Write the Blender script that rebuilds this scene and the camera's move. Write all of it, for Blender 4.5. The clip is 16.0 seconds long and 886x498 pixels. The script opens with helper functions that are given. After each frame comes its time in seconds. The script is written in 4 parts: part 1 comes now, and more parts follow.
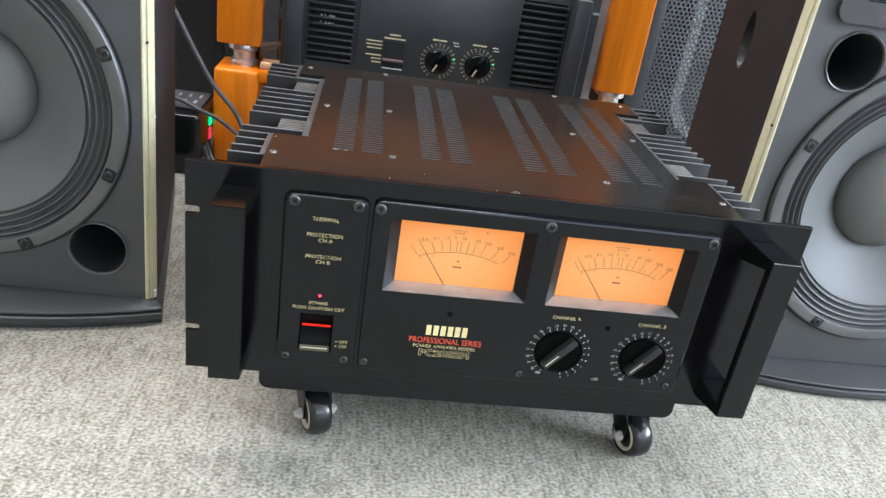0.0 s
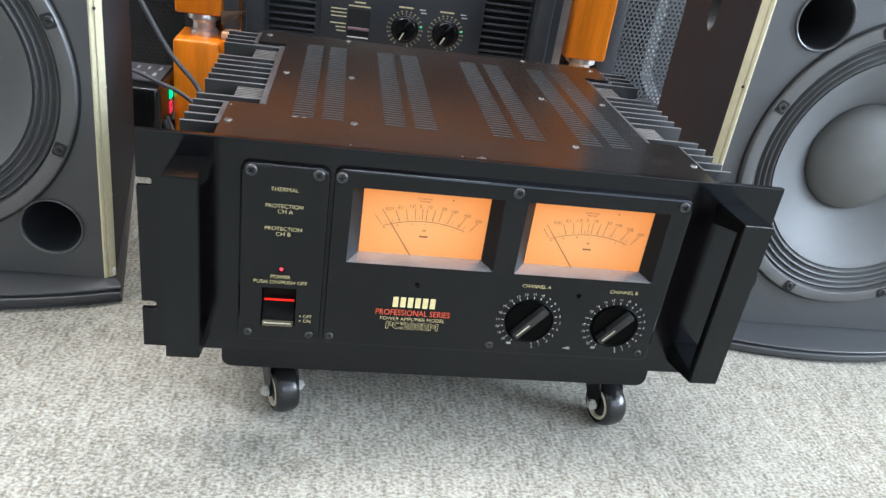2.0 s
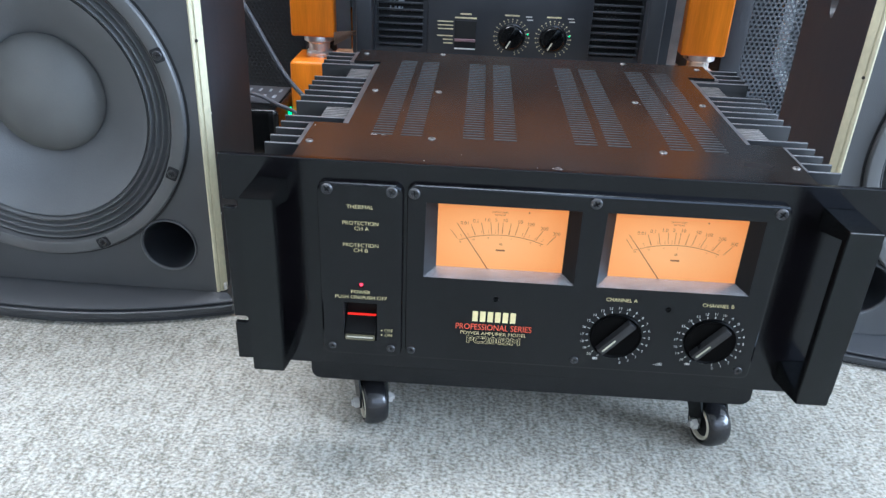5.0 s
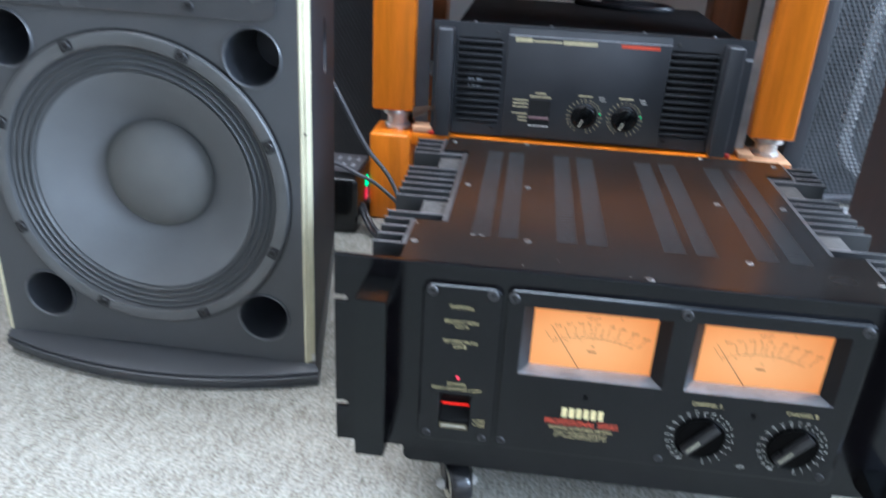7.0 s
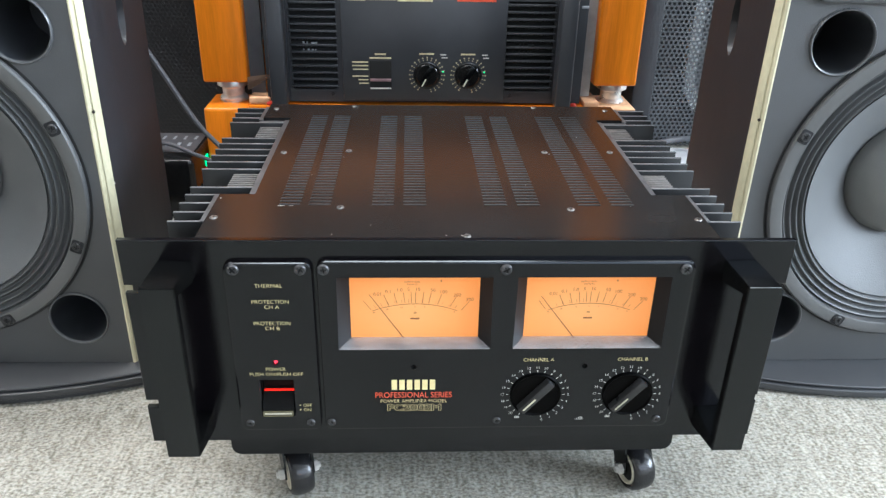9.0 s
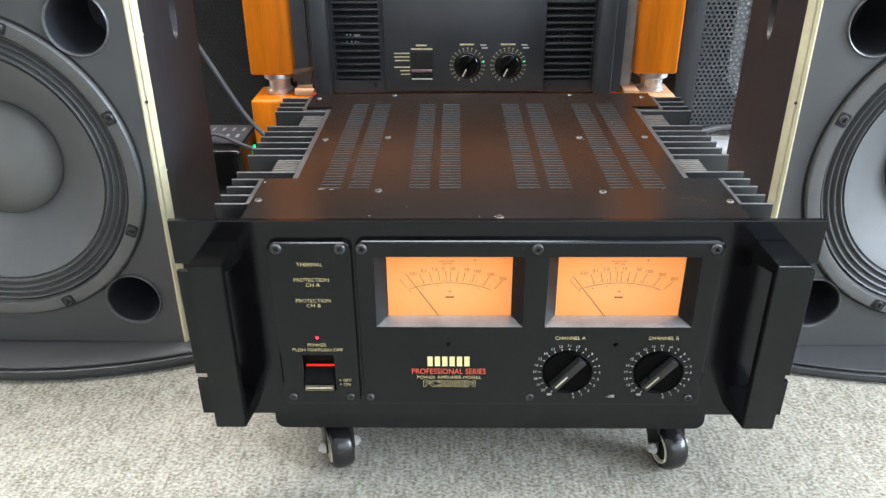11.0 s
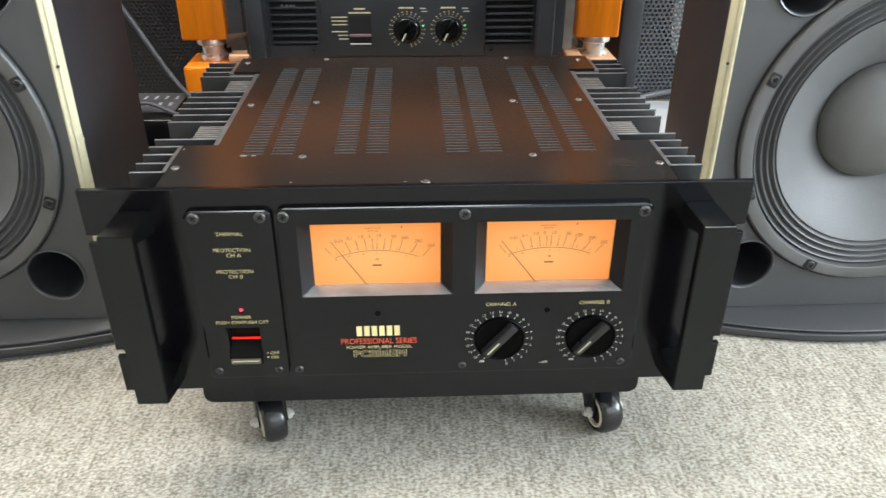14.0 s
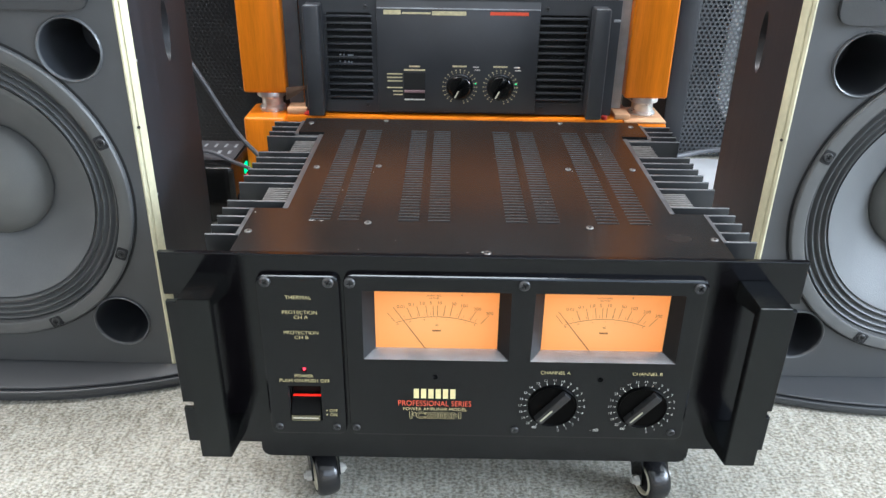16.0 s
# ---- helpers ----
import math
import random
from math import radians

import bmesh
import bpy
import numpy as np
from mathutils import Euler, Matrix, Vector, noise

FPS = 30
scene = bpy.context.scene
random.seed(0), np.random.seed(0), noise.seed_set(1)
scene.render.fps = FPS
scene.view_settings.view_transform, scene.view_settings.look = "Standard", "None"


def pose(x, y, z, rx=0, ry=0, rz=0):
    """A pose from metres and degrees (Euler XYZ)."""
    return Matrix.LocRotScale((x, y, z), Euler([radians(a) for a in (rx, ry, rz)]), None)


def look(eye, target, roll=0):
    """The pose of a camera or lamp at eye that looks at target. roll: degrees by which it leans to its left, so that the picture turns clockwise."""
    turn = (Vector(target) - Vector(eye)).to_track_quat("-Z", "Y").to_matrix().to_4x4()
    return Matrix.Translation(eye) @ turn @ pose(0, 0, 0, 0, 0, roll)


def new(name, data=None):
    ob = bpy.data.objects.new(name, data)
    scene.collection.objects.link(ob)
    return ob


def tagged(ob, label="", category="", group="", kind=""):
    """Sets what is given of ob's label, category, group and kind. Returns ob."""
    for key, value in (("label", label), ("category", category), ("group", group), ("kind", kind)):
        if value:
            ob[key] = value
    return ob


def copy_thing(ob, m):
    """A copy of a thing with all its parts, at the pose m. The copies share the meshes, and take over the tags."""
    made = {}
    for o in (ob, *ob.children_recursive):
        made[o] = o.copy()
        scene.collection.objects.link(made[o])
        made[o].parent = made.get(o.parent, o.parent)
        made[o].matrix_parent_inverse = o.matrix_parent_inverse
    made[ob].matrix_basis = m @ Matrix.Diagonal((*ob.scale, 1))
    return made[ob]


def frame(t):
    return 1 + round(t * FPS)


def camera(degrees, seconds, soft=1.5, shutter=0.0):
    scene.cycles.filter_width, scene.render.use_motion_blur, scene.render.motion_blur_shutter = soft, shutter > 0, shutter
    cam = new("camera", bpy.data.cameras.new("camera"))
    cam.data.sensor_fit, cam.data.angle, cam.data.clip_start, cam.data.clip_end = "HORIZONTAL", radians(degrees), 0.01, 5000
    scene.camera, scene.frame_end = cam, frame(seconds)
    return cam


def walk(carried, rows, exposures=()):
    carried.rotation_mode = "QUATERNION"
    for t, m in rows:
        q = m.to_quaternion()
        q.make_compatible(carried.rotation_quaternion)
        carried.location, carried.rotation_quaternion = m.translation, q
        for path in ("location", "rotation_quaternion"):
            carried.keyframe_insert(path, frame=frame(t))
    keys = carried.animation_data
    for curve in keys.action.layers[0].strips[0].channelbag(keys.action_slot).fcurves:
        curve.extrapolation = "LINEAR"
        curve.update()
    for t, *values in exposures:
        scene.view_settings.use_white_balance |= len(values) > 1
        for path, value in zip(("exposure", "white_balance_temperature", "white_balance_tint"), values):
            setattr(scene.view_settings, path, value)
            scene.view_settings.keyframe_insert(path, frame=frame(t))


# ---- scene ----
cam = camera(60.6, 16.0, soft=1.35, shutter=0.5)
PATH = [
    (0, (-0.117, -0.511, 0.456), (0.125, 1.277, -0.406), 9.1),
    (0.5, (-0.112, -0.51, 0.457), (0.15, 1.265, -0.427), 8.9),
    (1, (-0.119, -0.516, 0.456), (0.172, 1.256, -0.425), 10.3),
    (1.5, (-0.114, -0.508, 0.448), (0.197, 1.257, -0.439), 10.5),
    (2, (-0.106, -0.498, 0.445), (0.202, 1.256, -0.466), 8.9),
    (2.2, (-0.094, -0.502, 0.455), (0.189, 1.258, -0.452), 7.2),
    (2.5, (-0.074, -0.5, 0.467), (0.148, 1.272, -0.434), 4.4),
    (2.7, (-0.059, -0.504, 0.475), (0.117, 1.269, -0.434), 3.0),
    (3, (-0.048, -0.507, 0.465), (0.073, 1.262, -0.46), 1.9),
    (3.5, (-0.031, -0.52, 0.452), (0.047, 1.241, -0.493), 2.2),
    (4, (-0.049, -0.526, 0.452), (-0.068, 1.248, -0.471), 2.8),
    (4.2, (-0.05, -0.518, 0.444), (-0.114, 1.255, -0.479), 2.2),
    (6.3, (-0.073, -0.483, 0.469), (-0.132, 1.279, -0.476), 2.8),
    (6.5, (-0.073, -0.493, 0.469), (-0.163, 1.278, -0.457), 2.8),
    (6.8, (-0.091, -0.501, 0.488), (-0.229, 1.29, -0.39), 2.9),
    (7, (-0.103, -0.508, 0.509), (-0.283, 1.297, -0.334), 3.0),
    (7.2, (-0.111, -0.508, 0.526), (-0.359, 1.309, -0.273), 2.0),
    (7.5, (-0.107, -0.513, 0.543), (-0.408, 1.309, -0.225), 0.5),
    (7.7, (-0.095, -0.507, 0.531), (-0.373, 1.329, -0.214), -0.5),
    (8, (-0.069, -0.493, 0.518), (-0.227, 1.342, -0.259), -0.6),
    (8.2, (-0.047, -0.481, 0.507), (-0.119, 1.352, -0.288), -0.9),
    (8.5, (-0.027, -0.471, 0.506), (0.011, 1.338, -0.346), -0.3),
    (9, (-0.038, -0.468, 0.489), (0.053, 1.316, -0.411), 1.3),
    (9.5, (-0.04, -0.477, 0.492), (0.048, 1.305, -0.412), 1.9),
    (10, (-0.043, -0.478, 0.485), (0.009, 1.298, -0.432), 1.8),
    (10.2, (-0.04, -0.48, 0.485), (-0.008, 1.295, -0.437), 1.7),
    (12.3, (-0.003, -0.499, 0.496), (-0.076, 1.288, -0.399), -3.8),
    (12.5, (0.003, -0.482, 0.485), (0.03, 1.296, -0.43), -2.6),
    (12.7, (0.003, -0.481, 0.479), (0.128, 1.278, -0.463), -0.6),
    (13, (0.003, -0.478, 0.483), (0.155, 1.266, -0.483), -0.1),
    (13.5, (0.006, -0.476, 0.48), (0.129, 1.264, -0.498), -0.6),
    (14, (-0.006, -0.479, 0.479), (0.072, 1.261, -0.503), 0.2),
    (14.5, (-0.015, -0.48, 0.487), (-0.006, 1.262, -0.495), 0.1),
    (15, (-0.023, -0.484, 0.497), (-0.049, 1.272, -0.46), 0.1),
    (15.5, (-0.026, -0.48, 0.503), (-0.045, 1.291, -0.427), 0.6),
    (16, (-0.027, -0.485, 0.51), (-0.035, 1.302, -0.389), 0.8),
]
EXPOSURES = [(0.0, 0.06, 5800, 9), (1.8, 0.06, 5700, 9), (2.4, 0.06, 5400, 9), (3.5, 0.03, 5150, 9), (6.5, 0.06, 5100, 9), (7.5, 0.06, 4950, 9), (8.0, 0.06, 4600, 8),
             (8.5, 0.17, 5150, 8), (9.0, 0.12, 5650, 8), (10.0, 0.13, 5900, 8), (12.5, 0.22, 5850, 9), (13.0, 0.06, 6100, 9), (14.0, 0.10, 6150, 8), (15.0, 0.12, 5700, 8), (16.0, 0.13, 5650, 8)]
walk(cam, [(t, look(eye, target, roll)) for t, eye, target, roll in PATH], EXPOSURES)

# ---- daylight ----
world = bpy.data.worlds.new("sky")
scene.world = world
world.use_nodes = True
wn = world.node_tree.nodes
sky = wn.new("ShaderNodeTexSky")
sky.sky_type, sky.sun_disc = "NISHITA", False
sky.sun_elevation, sky.sun_rotation = radians(38), radians(70)
wn["Background"].inputs["Strength"].default_value = 0.12
world.node_tree.links.new(sky.outputs[0], wn["Background"].inputs["Color"])


def area_lamp(name, m, width, height, watts, colour):
    data = bpy.data.lights.new(name, "AREA")
    data.shape, data.size, data.size_y, data.energy, data.color = "RECTANGLE", width, height, watts, colour
    ob = new(name, data)
    ob.matrix_basis = m
    return tagged(ob, kind="structure")


area_lamp("window_light_right", look((3.59, -1.00, 1.55), (0, -1.00, 1.2)), 2.0, 1.5, 256, (0.91, 0.965, 1.0))
# fill lamp added in an unseen front opening to brighten baffles and rack
area_lamp("front_fill_light", look((1.5, -2.39, 1.55), (0.9, 0.2, 0.3)), 2.6, 1.3, 34, (0.95, 0.97, 1.0))
CEILING_LIGHTS = ((-0.15, 0.52, 43, 0.87), (-1.15, 0.20, 58, 0.78), (1.6, 0.52, 10, 0.87))
for lx, ly, watts, blue in CEILING_LIGHTS:
    area_lamp("ceiling_light_glow", pose(lx, ly, 2.44), 1.16, 0.56, watts, (1.0, 0.40 + 0.63 * blue, blue))

# ---- materials ----
MATS = {}


def mat(name, base, rough=0.5, metal=0.0, vary=0.15, scale=30.0, bump=0.0, fine=900.0, stretch=(1, 1, 1), emit=None, glow=0.0, spec=0.5,
        coat=0.0, rough_vary=0.08):
    """A surface with a coarse and a fine variation of colour and roughness, in metres of the thing's own space."""
    if name in MATS:
        return MATS[name]
    m = bpy.data.materials.new(name)
    m.use_nodes = True
    nt = m.node_tree
    n, link = nt.nodes, nt.links.new
    b = n["Principled BSDF"]
    b.inputs["Metallic"].default_value = metal
    b.inputs["Specular IOR Level"].default_value = spec
    b.inputs["Coat Weight"].default_value = coat
    b.inputs["Coat Roughness"].default_value = 0.12
    co = n.new("ShaderNodeTexCoord")
    mp = n.new("ShaderNodeMapping")
    mp.inputs["Scale"].default_value = stretch
    link(co.outputs["Object"], mp.inputs[0])
    big, small = n.new("ShaderNodeTexNoise"), n.new("ShaderNodeTexNoise")
    for tex, s, d in ((big, scale, 4.0), (small, fine, 2.0)):
        tex.inputs["Scale"].default_value, tex.inputs["Detail"].default_value = s, d
        link(mp.outputs[0], tex.inputs[0])
    mix = n.new("ShaderNodeMath")
    mix.operation = "MULTIPLY_ADD"
    mix.inputs[1].default_value = 0.35
    link(small.outputs[0], mix.inputs[0])
    link(big.outputs[0], mix.inputs[2])
    ramp = n.new("ShaderNodeValToRGB")
    lo, hi = [max(c * (1 - vary), 0) for c in base], [min(c * (1 + vary), 1) for c in base]
    ramp.color_ramp.elements[0].position, ramp.color_ramp.elements[0].color = 0.45, (*lo, 1)
    ramp.color_ramp.elements[1].position, ramp.color_ramp.elements[1].color = 0.9, (*hi, 1)
    link(mix.outputs[0], ramp.inputs[0])
    link(ramp.outputs[0], b.inputs["Base Color"])
    r = n.new("ShaderNodeMapRange")
    r.inputs[3].default_value, r.inputs[4].default_value = max(rough - rough_vary, 0.02), min(rough + rough_vary, 1)
    link(big.outputs[0], r.inputs[0])
    link(r.outputs[0], b.inputs["Roughness"])
    if bump:
        bp = n.new("ShaderNodeBump")
        bp.inputs["Strength"].default_value, bp.inputs["Distance"].default_value = bump, 0.001
        link(small.outputs[0], bp.inputs["Height"])
        link(bp.outputs[0], b.inputs["Normal"])
    if glow:
        b.inputs["Emission Color"].default_value = (*(emit or base), 1)
        b.inputs["Emission Strength"].default_value = glow
    MATS[name] = m
    return m


def carpet_material():
    m = bpy.data.materials.new("heathered_carpet")
    m.use_nodes = True
    n, link = m.node_tree.nodes, m.node_tree.links.new
    b = n["Principled BSDF"]
    b.inputs["Roughness"].default_value = 0.95
    b.inputs["Specular IOR Level"].default_value = 0.1
    co = n.new("ShaderNodeTexCoord")
    mp = n.new("ShaderNodeMapping")
    mp.inputs["Scale"].default_value = (0.75, 1.0, 1.0)
    link(co.outputs["Object"], mp.inputs[0])
    fleck, yarn, cloud = (n.new("ShaderNodeTexNoise") for _ in range(3))
    for tex, sc, d, rgh in ((fleck, 360.0, 4.0, 0.66), (yarn, 105.0, 3.0, 0.60), (cloud, 7.0, 5.0, 0.65)):
        tex.inputs["Scale"].default_value, tex.inputs["Detail"].default_value, tex.inputs["Roughness"].default_value = sc, d, rgh
        link(mp.outputs[0], tex.inputs[0])
    streak = n.new("ShaderNodeMapping")
    streak.inputs["Scale"].default_value = (1.0, 0.40, 1.0)
    link(co.outputs["Object"], streak.inputs[0])
    link(streak.outputs[0], yarn.inputs[0])
    add = n.new("ShaderNodeMath")
    add.operation = "MULTIPLY_ADD"
    add.inputs[1].default_value = 0.38
    link(yarn.outputs[0], add.inputs[0])
    link(fleck.outputs[0], add.inputs[2])
    rows = n.new("ShaderNodeTexWave")          # tufted rows, 5 mm apart, running away from the rack
    rows.bands_direction = "X"
    rows.inputs["Scale"].default_value, rows.inputs["Distortion"].default_value, rows.inputs["Detail"].default_value, rows.inputs["Detail Scale"].default_value = 63.0, 5.0, 3.0, 1.2
    link(co.outputs["Object"], rows.inputs[0])
    tuft, add2 = n.new("ShaderNodeMath"), n.new("ShaderNodeMath")
    for node, factor, tex, rest in ((tuft, 0.040, rows.outputs["Fac"], add.outputs[0]), (add2, 0.22, cloud.outputs[0], tuft.outputs[0])):
        node.operation = "MULTIPLY_ADD"
        node.inputs[1].default_value = factor
        link(tex, node.inputs[0])
        link(rest, node.inputs[2])
    ramp = n.new("ShaderNodeValToRGB")
    e = ramp.color_ramp.elements
    e[0].position, e[0].color = 0.622, (0.135, 0.127, 0.106, 1)
    e[1].position, e[1].color = 0.98, (0.425, 0.410, 0.366, 1)
    for p, c in ((0.725, (0.198, 0.187, 0.158, 1)), (0.81, (0.280, 0.267, 0.233, 1)), (0.885, (0.352, 0.338, 0.300, 1))):
        x = e.new(p)
        x.color = c
    link(add2.outputs[0], ramp.inputs[0])
    dye, tint, shade = n.new("ShaderNodeTexNoise"), n.new("ShaderNodeMix"), n.new("ShaderNodeValToRGB")      # brown and cool grey yarns
    dye.inputs["Scale"].default_value, dye.inputs["Detail"].default_value = 210.0, 3.0
    link(mp.outputs[0], dye.inputs[0])
    shade.color_ramp.elements[0].position, shade.color_ramp.elements[0].color = 0.36, (0.57, 0.52, 0.41, 1)
    shade.color_ramp.elements[1].position, shade.color_ramp.elements[1].color = 0.62, (0.485, 0.525, 0.525, 1)
    link(dye.outputs["Fac"], shade.inputs[0])
    tint.data_type, tint.blend_type = "RGBA", "OVERLAY"
    tint.inputs["Factor"].default_value = 0.20
    link(ramp.outputs[0], tint.inputs["A"])
    link(shade.outputs[0], tint.inputs["B"])
    link(tint.outputs["Result"], b.inputs["Base Color"])
    bp = n.new("ShaderNodeBump")
    bp.inputs["Strength"].default_value, bp.inputs["Distance"].default_value = 0.42, 0.0025
    link(tuft.outputs[0], bp.inputs["Height"])
    link(bp.outputs[0], b.inputs["Normal"])
    return m


CARPET = carpet_material()
WALL = mat("painted_wall", (0.56, 0.54, 0.51), 0.8, vary=0.05, scale=3, bump=0.2, fine=300)
CEILING = mat("ceiling_paint", (0.8, 0.8, 0.78), 0.85, vary=0.03, scale=3)
PANEL = mat("black_anodised", (0.0028, 0.0023, 0.0029), 0.17, vary=0.2, scale=14, bump=0.02, fine=2600, spec=0.40, rough_vary=0.03)
COVER = mat("dark_bronze_enamel", (0.0112, 0.0104, 0.0099), 0.20, vary=0.25, scale=9, bump=0.02, fine=1800, rough_vary=0.02, spec=0.29)
cn, clink = COVER.node_tree.nodes, COVER.node_tree.links.new      # a dull rubbed patch at one front corner
sco, smp, sgr, smx = cn.new("ShaderNodeTexCoord"), cn.new("ShaderNodeMapping"), cn.new("ShaderNodeTexGradient"), cn.new("ShaderNodeMath")
smp.inputs["Location"].default_value, smp.inputs["Scale"].default_value = (-0.155 * 32, 0.128 * 48, 0), (32, 48, 0)
sgr.gradient_type, smx.operation = "SPHERICAL", "MULTIPLY_ADD"
smx.inputs[1].default_value = 0.11
clink(sco.outputs["Object"], smp.inputs[0]), clink(smp.outputs[0], sgr.inputs[0]), clink(sgr.outputs[0], smx.inputs[0])
clink(cn["Map Range"].outputs[0], smx.inputs[2]), clink(smx.outputs[0], cn["Principled BSDF"].inputs["Roughness"])
HANDLE = mat("black_handle_enamel", (0.0012, 0.0012, 0.0013), 0.22, vary=0.2, scale=20, bump=0.02, fine=2600, spec=0.44, rough_vary=0.04)
for black in (PANEL, HANDLE):          # the cool sheen of black anodising
    black.node_tree.nodes["Principled BSDF"].inputs["Specular Tint"].default_value = (0.84, 0.93, 1.0, 1)
ZINC = mat("zinc_plated_nut", (0.50, 0.49, 0.46), 0.38, metal=0.35, vary=0.15, scale=200)
EDGE_GLINT = mat("painted_edge_glint", (0.20, 0.20, 0.205), 0.35, metal=0.4, vary=0.5, scale=120)
FIN = mat("black_heat_sink", (0.012, 0.0125, 0.013), 0.42, vary=0.25, scale=25, bump=0.06, fine=1500, spec=0.36)
FIN_EDGE = mat("pale_fin_edge", (0.16, 0.16, 0.165), 0.4, metal=0.5, vary=0.3, scale=60)
VOID = mat("inside_black", (0.006, 0.006, 0.006), 0.8)
INNER = mat("inner_mesh_grey", (0.020, 0.020, 0.021), 0.6, metal=0.2, vary=0.3, scale=40)
GLOSS = mat("glossy_black_plastic", (0.010, 0.010, 0.010), 0.16, vary=0.1, scale=20)
SCREW = mat("blackened_screw", (0.06, 0.06, 0.062), 0.4, metal=0.6, vary=0.3, scale=200)
STEEL = mat("bright_steel", (0.78, 0.77, 0.74), 0.30, metal=0.7, vary=0.15, scale=80)
GOLD_INK = mat("pale_gold_ink", (0.70, 0.60, 0.30), 0.5, vary=0.08, scale=200)
DULL_GOLD = mat("dull_gold_ink", (0.60, 0.54, 0.33), 0.5, vary=0.2, scale=200)
RED_INK = mat("red_ink", (0.76, 0.095, 0.04), 0.5, vary=0.08, scale=200)
WHITE_INK = mat("white_ink", (0.6, 0.6, 0.56), 0.5, vary=0.08, scale=200)
FACE_INK = mat("meter_ink", (0.22, 0.085, 0.026), 0.6)
NEEDLE_INK = mat("needle_black", (0.06, 0.02, 0.008), 0.6)
METER = mat("lit_meter_face", (0.34, 0.15, 0.035), 0.55, vary=0.06, scale=40, emit=(1.0, 0.33, 0.085), glow=0.63)
mn = METER.node_tree.nodes          # lamp behind the face: paler in the middle, redder to the corners
gco, gmap, gsph, grmp = mn.new("ShaderNodeTexCoord"), mn.new("ShaderNodeMapping"), mn.new("ShaderNodeTexGradient"), mn.new("ShaderNodeValToRGB")
gmap.inputs["Location"].default_value, gmap.inputs["Scale"].default_value = (-0.55, 0, -0.5), (1.25, 0, 1.15)
gsph.gradient_type = "SPHERICAL"
gmap.vector_type = "POINT"
grmp.color_ramp.elements[0].position, grmp.color_ramp.elements[0].color = 0.12, (0.97, 0.24, 0.028, 1)
grmp.color_ramp.elements[1].position, grmp.color_ramp.elements[1].color = 0.85, (1.0, 0.430, 0.150, 1)
for a, b in ((gco.outputs["Generated"], gmap.inputs[0]), (gmap.outputs[0], gsph.inputs[0]), (gsph.outputs[0], grmp.inputs[0]), (grmp.outputs[0], mn["Principled BSDF"].inputs["Emission Color"])):
    METER.node_tree.links.new(a, b)
RED_LIT = mat("lit_red_lens", (0.5, 0.02, 0.01), 0.3, emit=(1.0, 0.018, 0.006), glow=0.9)
LED_LIT = mat("lit_red_led", (0.6, 0.05, 0.05), 0.3, emit=(1.0, 0.05, 0.09), glow=1.9)
GREEN_LIT = mat("lit_green_led", (0.05, 0.5, 0.2), 0.3, emit=(0.02, 0.9, 0.25), glow=1.6)
RUBBER = mat("black_tyre", (0.012, 0.012, 0.013), 0.22, vary=0.2, scale=60)
CREAM = mat("cream_plastic", (0.62, 0.58, 0.46), 0.45, vary=0.1, scale=90)
TRIM = mat("worn_cream_trim", (0.55, 0.51, 0.345), 0.4, vary=0.22, scale=14, bump=0.1, fine=300, stretch=(1, 1, 0.5))
BAFFLE = mat("charcoal_baffle_paint", (0.054, 0.056, 0.059), 0.48, vary=0.14, scale=12, bump=0.35, fine=1300)
FRAME = mat("driver_frame_grey", (0.080, 0.081, 0.081), 0.40, vary=0.12, scale=20, bump=0.15, fine=1200)
SURROUND = mat("treated_cloth_surround", (0.068, 0.070, 0.071), 0.5, vary=0.15, scale=40)
CONE = mat("grey_paper_cone", (0.108, 0.112, 0.115), 0.55, vary=0.10, scale=18, bump=0.25, fine=700)
DUSTCAP = mat("grey_dust_cap", (0.097, 0.098, 0.093), 0.6, vary=0.12, scale=25, bump=0.12, fine=900)
HORN = mat("grey_horn", (0.038, 0.039, 0.041), 0.26, vary=0.15, scale=15, bump=0.1, fine=900)
VENEER = mat("dark_wood_veneer", (0.0170, 0.0180, 0.0220), 0.62, vary=0.3, scale=28, bump=0.15, fine=500, stretch=(3, 3, 0.12), spec=0.24)
WOOD = mat("orange_lacquered_wood", (0.74, 0.205, 0.005), 0.34, vary=0.2, scale=22, bump=0.06, fine=260, stretch=(3, 3, 0.16), coat=0.1, spec=0.35)
WOOD_H = mat("orange_lacquered_rail", (0.74, 0.205, 0.005), 0.34, vary=0.2, scale=22, bump=0.06, fine=260, stretch=(0.16, 3, 3), coat=0.1, spec=0.35)
# the rack's wood toned darker for the shade at its back and side
WOOD_SHADED = mat("shaded_rack_wood", (0.16, 0.055, 0.014), 0.45, vary=0.25, scale=22, bump=0.06, fine=260, stretch=(3, 3, 0.16))
PINE = mat("bare_pale_wood", (0.62, 0.36, 0.20), 0.5, vary=0.2, scale=25, bump=0.1, fine=300, stretch=(0.3, 3, 3))
# one steel in two tones: the darker carries the left speaker's dimmer light
GRILLE = mat("grey_perforated_steel", (0.085, 0.09, 0.096), 0.4, metal=0.4, vary=0.2, scale=20)
GRILLE_DARK = mat("dark_perforated_steel", (0.034, 0.036, 0.040), 0.4, metal=0.3, vary=0.2, scale=20)
CABINET = mat("black_textured_cabinet", (0.020, 0.021, 0.024), 0.5, vary=0.15, scale=15, bump=0.4, fine=900)
CABLE = mat("grey_cable", (0.095, 0.096, 0.105), 0.42, vary=0.1, scale=60)
CABLE_BLACK = mat("black_cable", (0.02, 0.02, 0.022), 0.4)
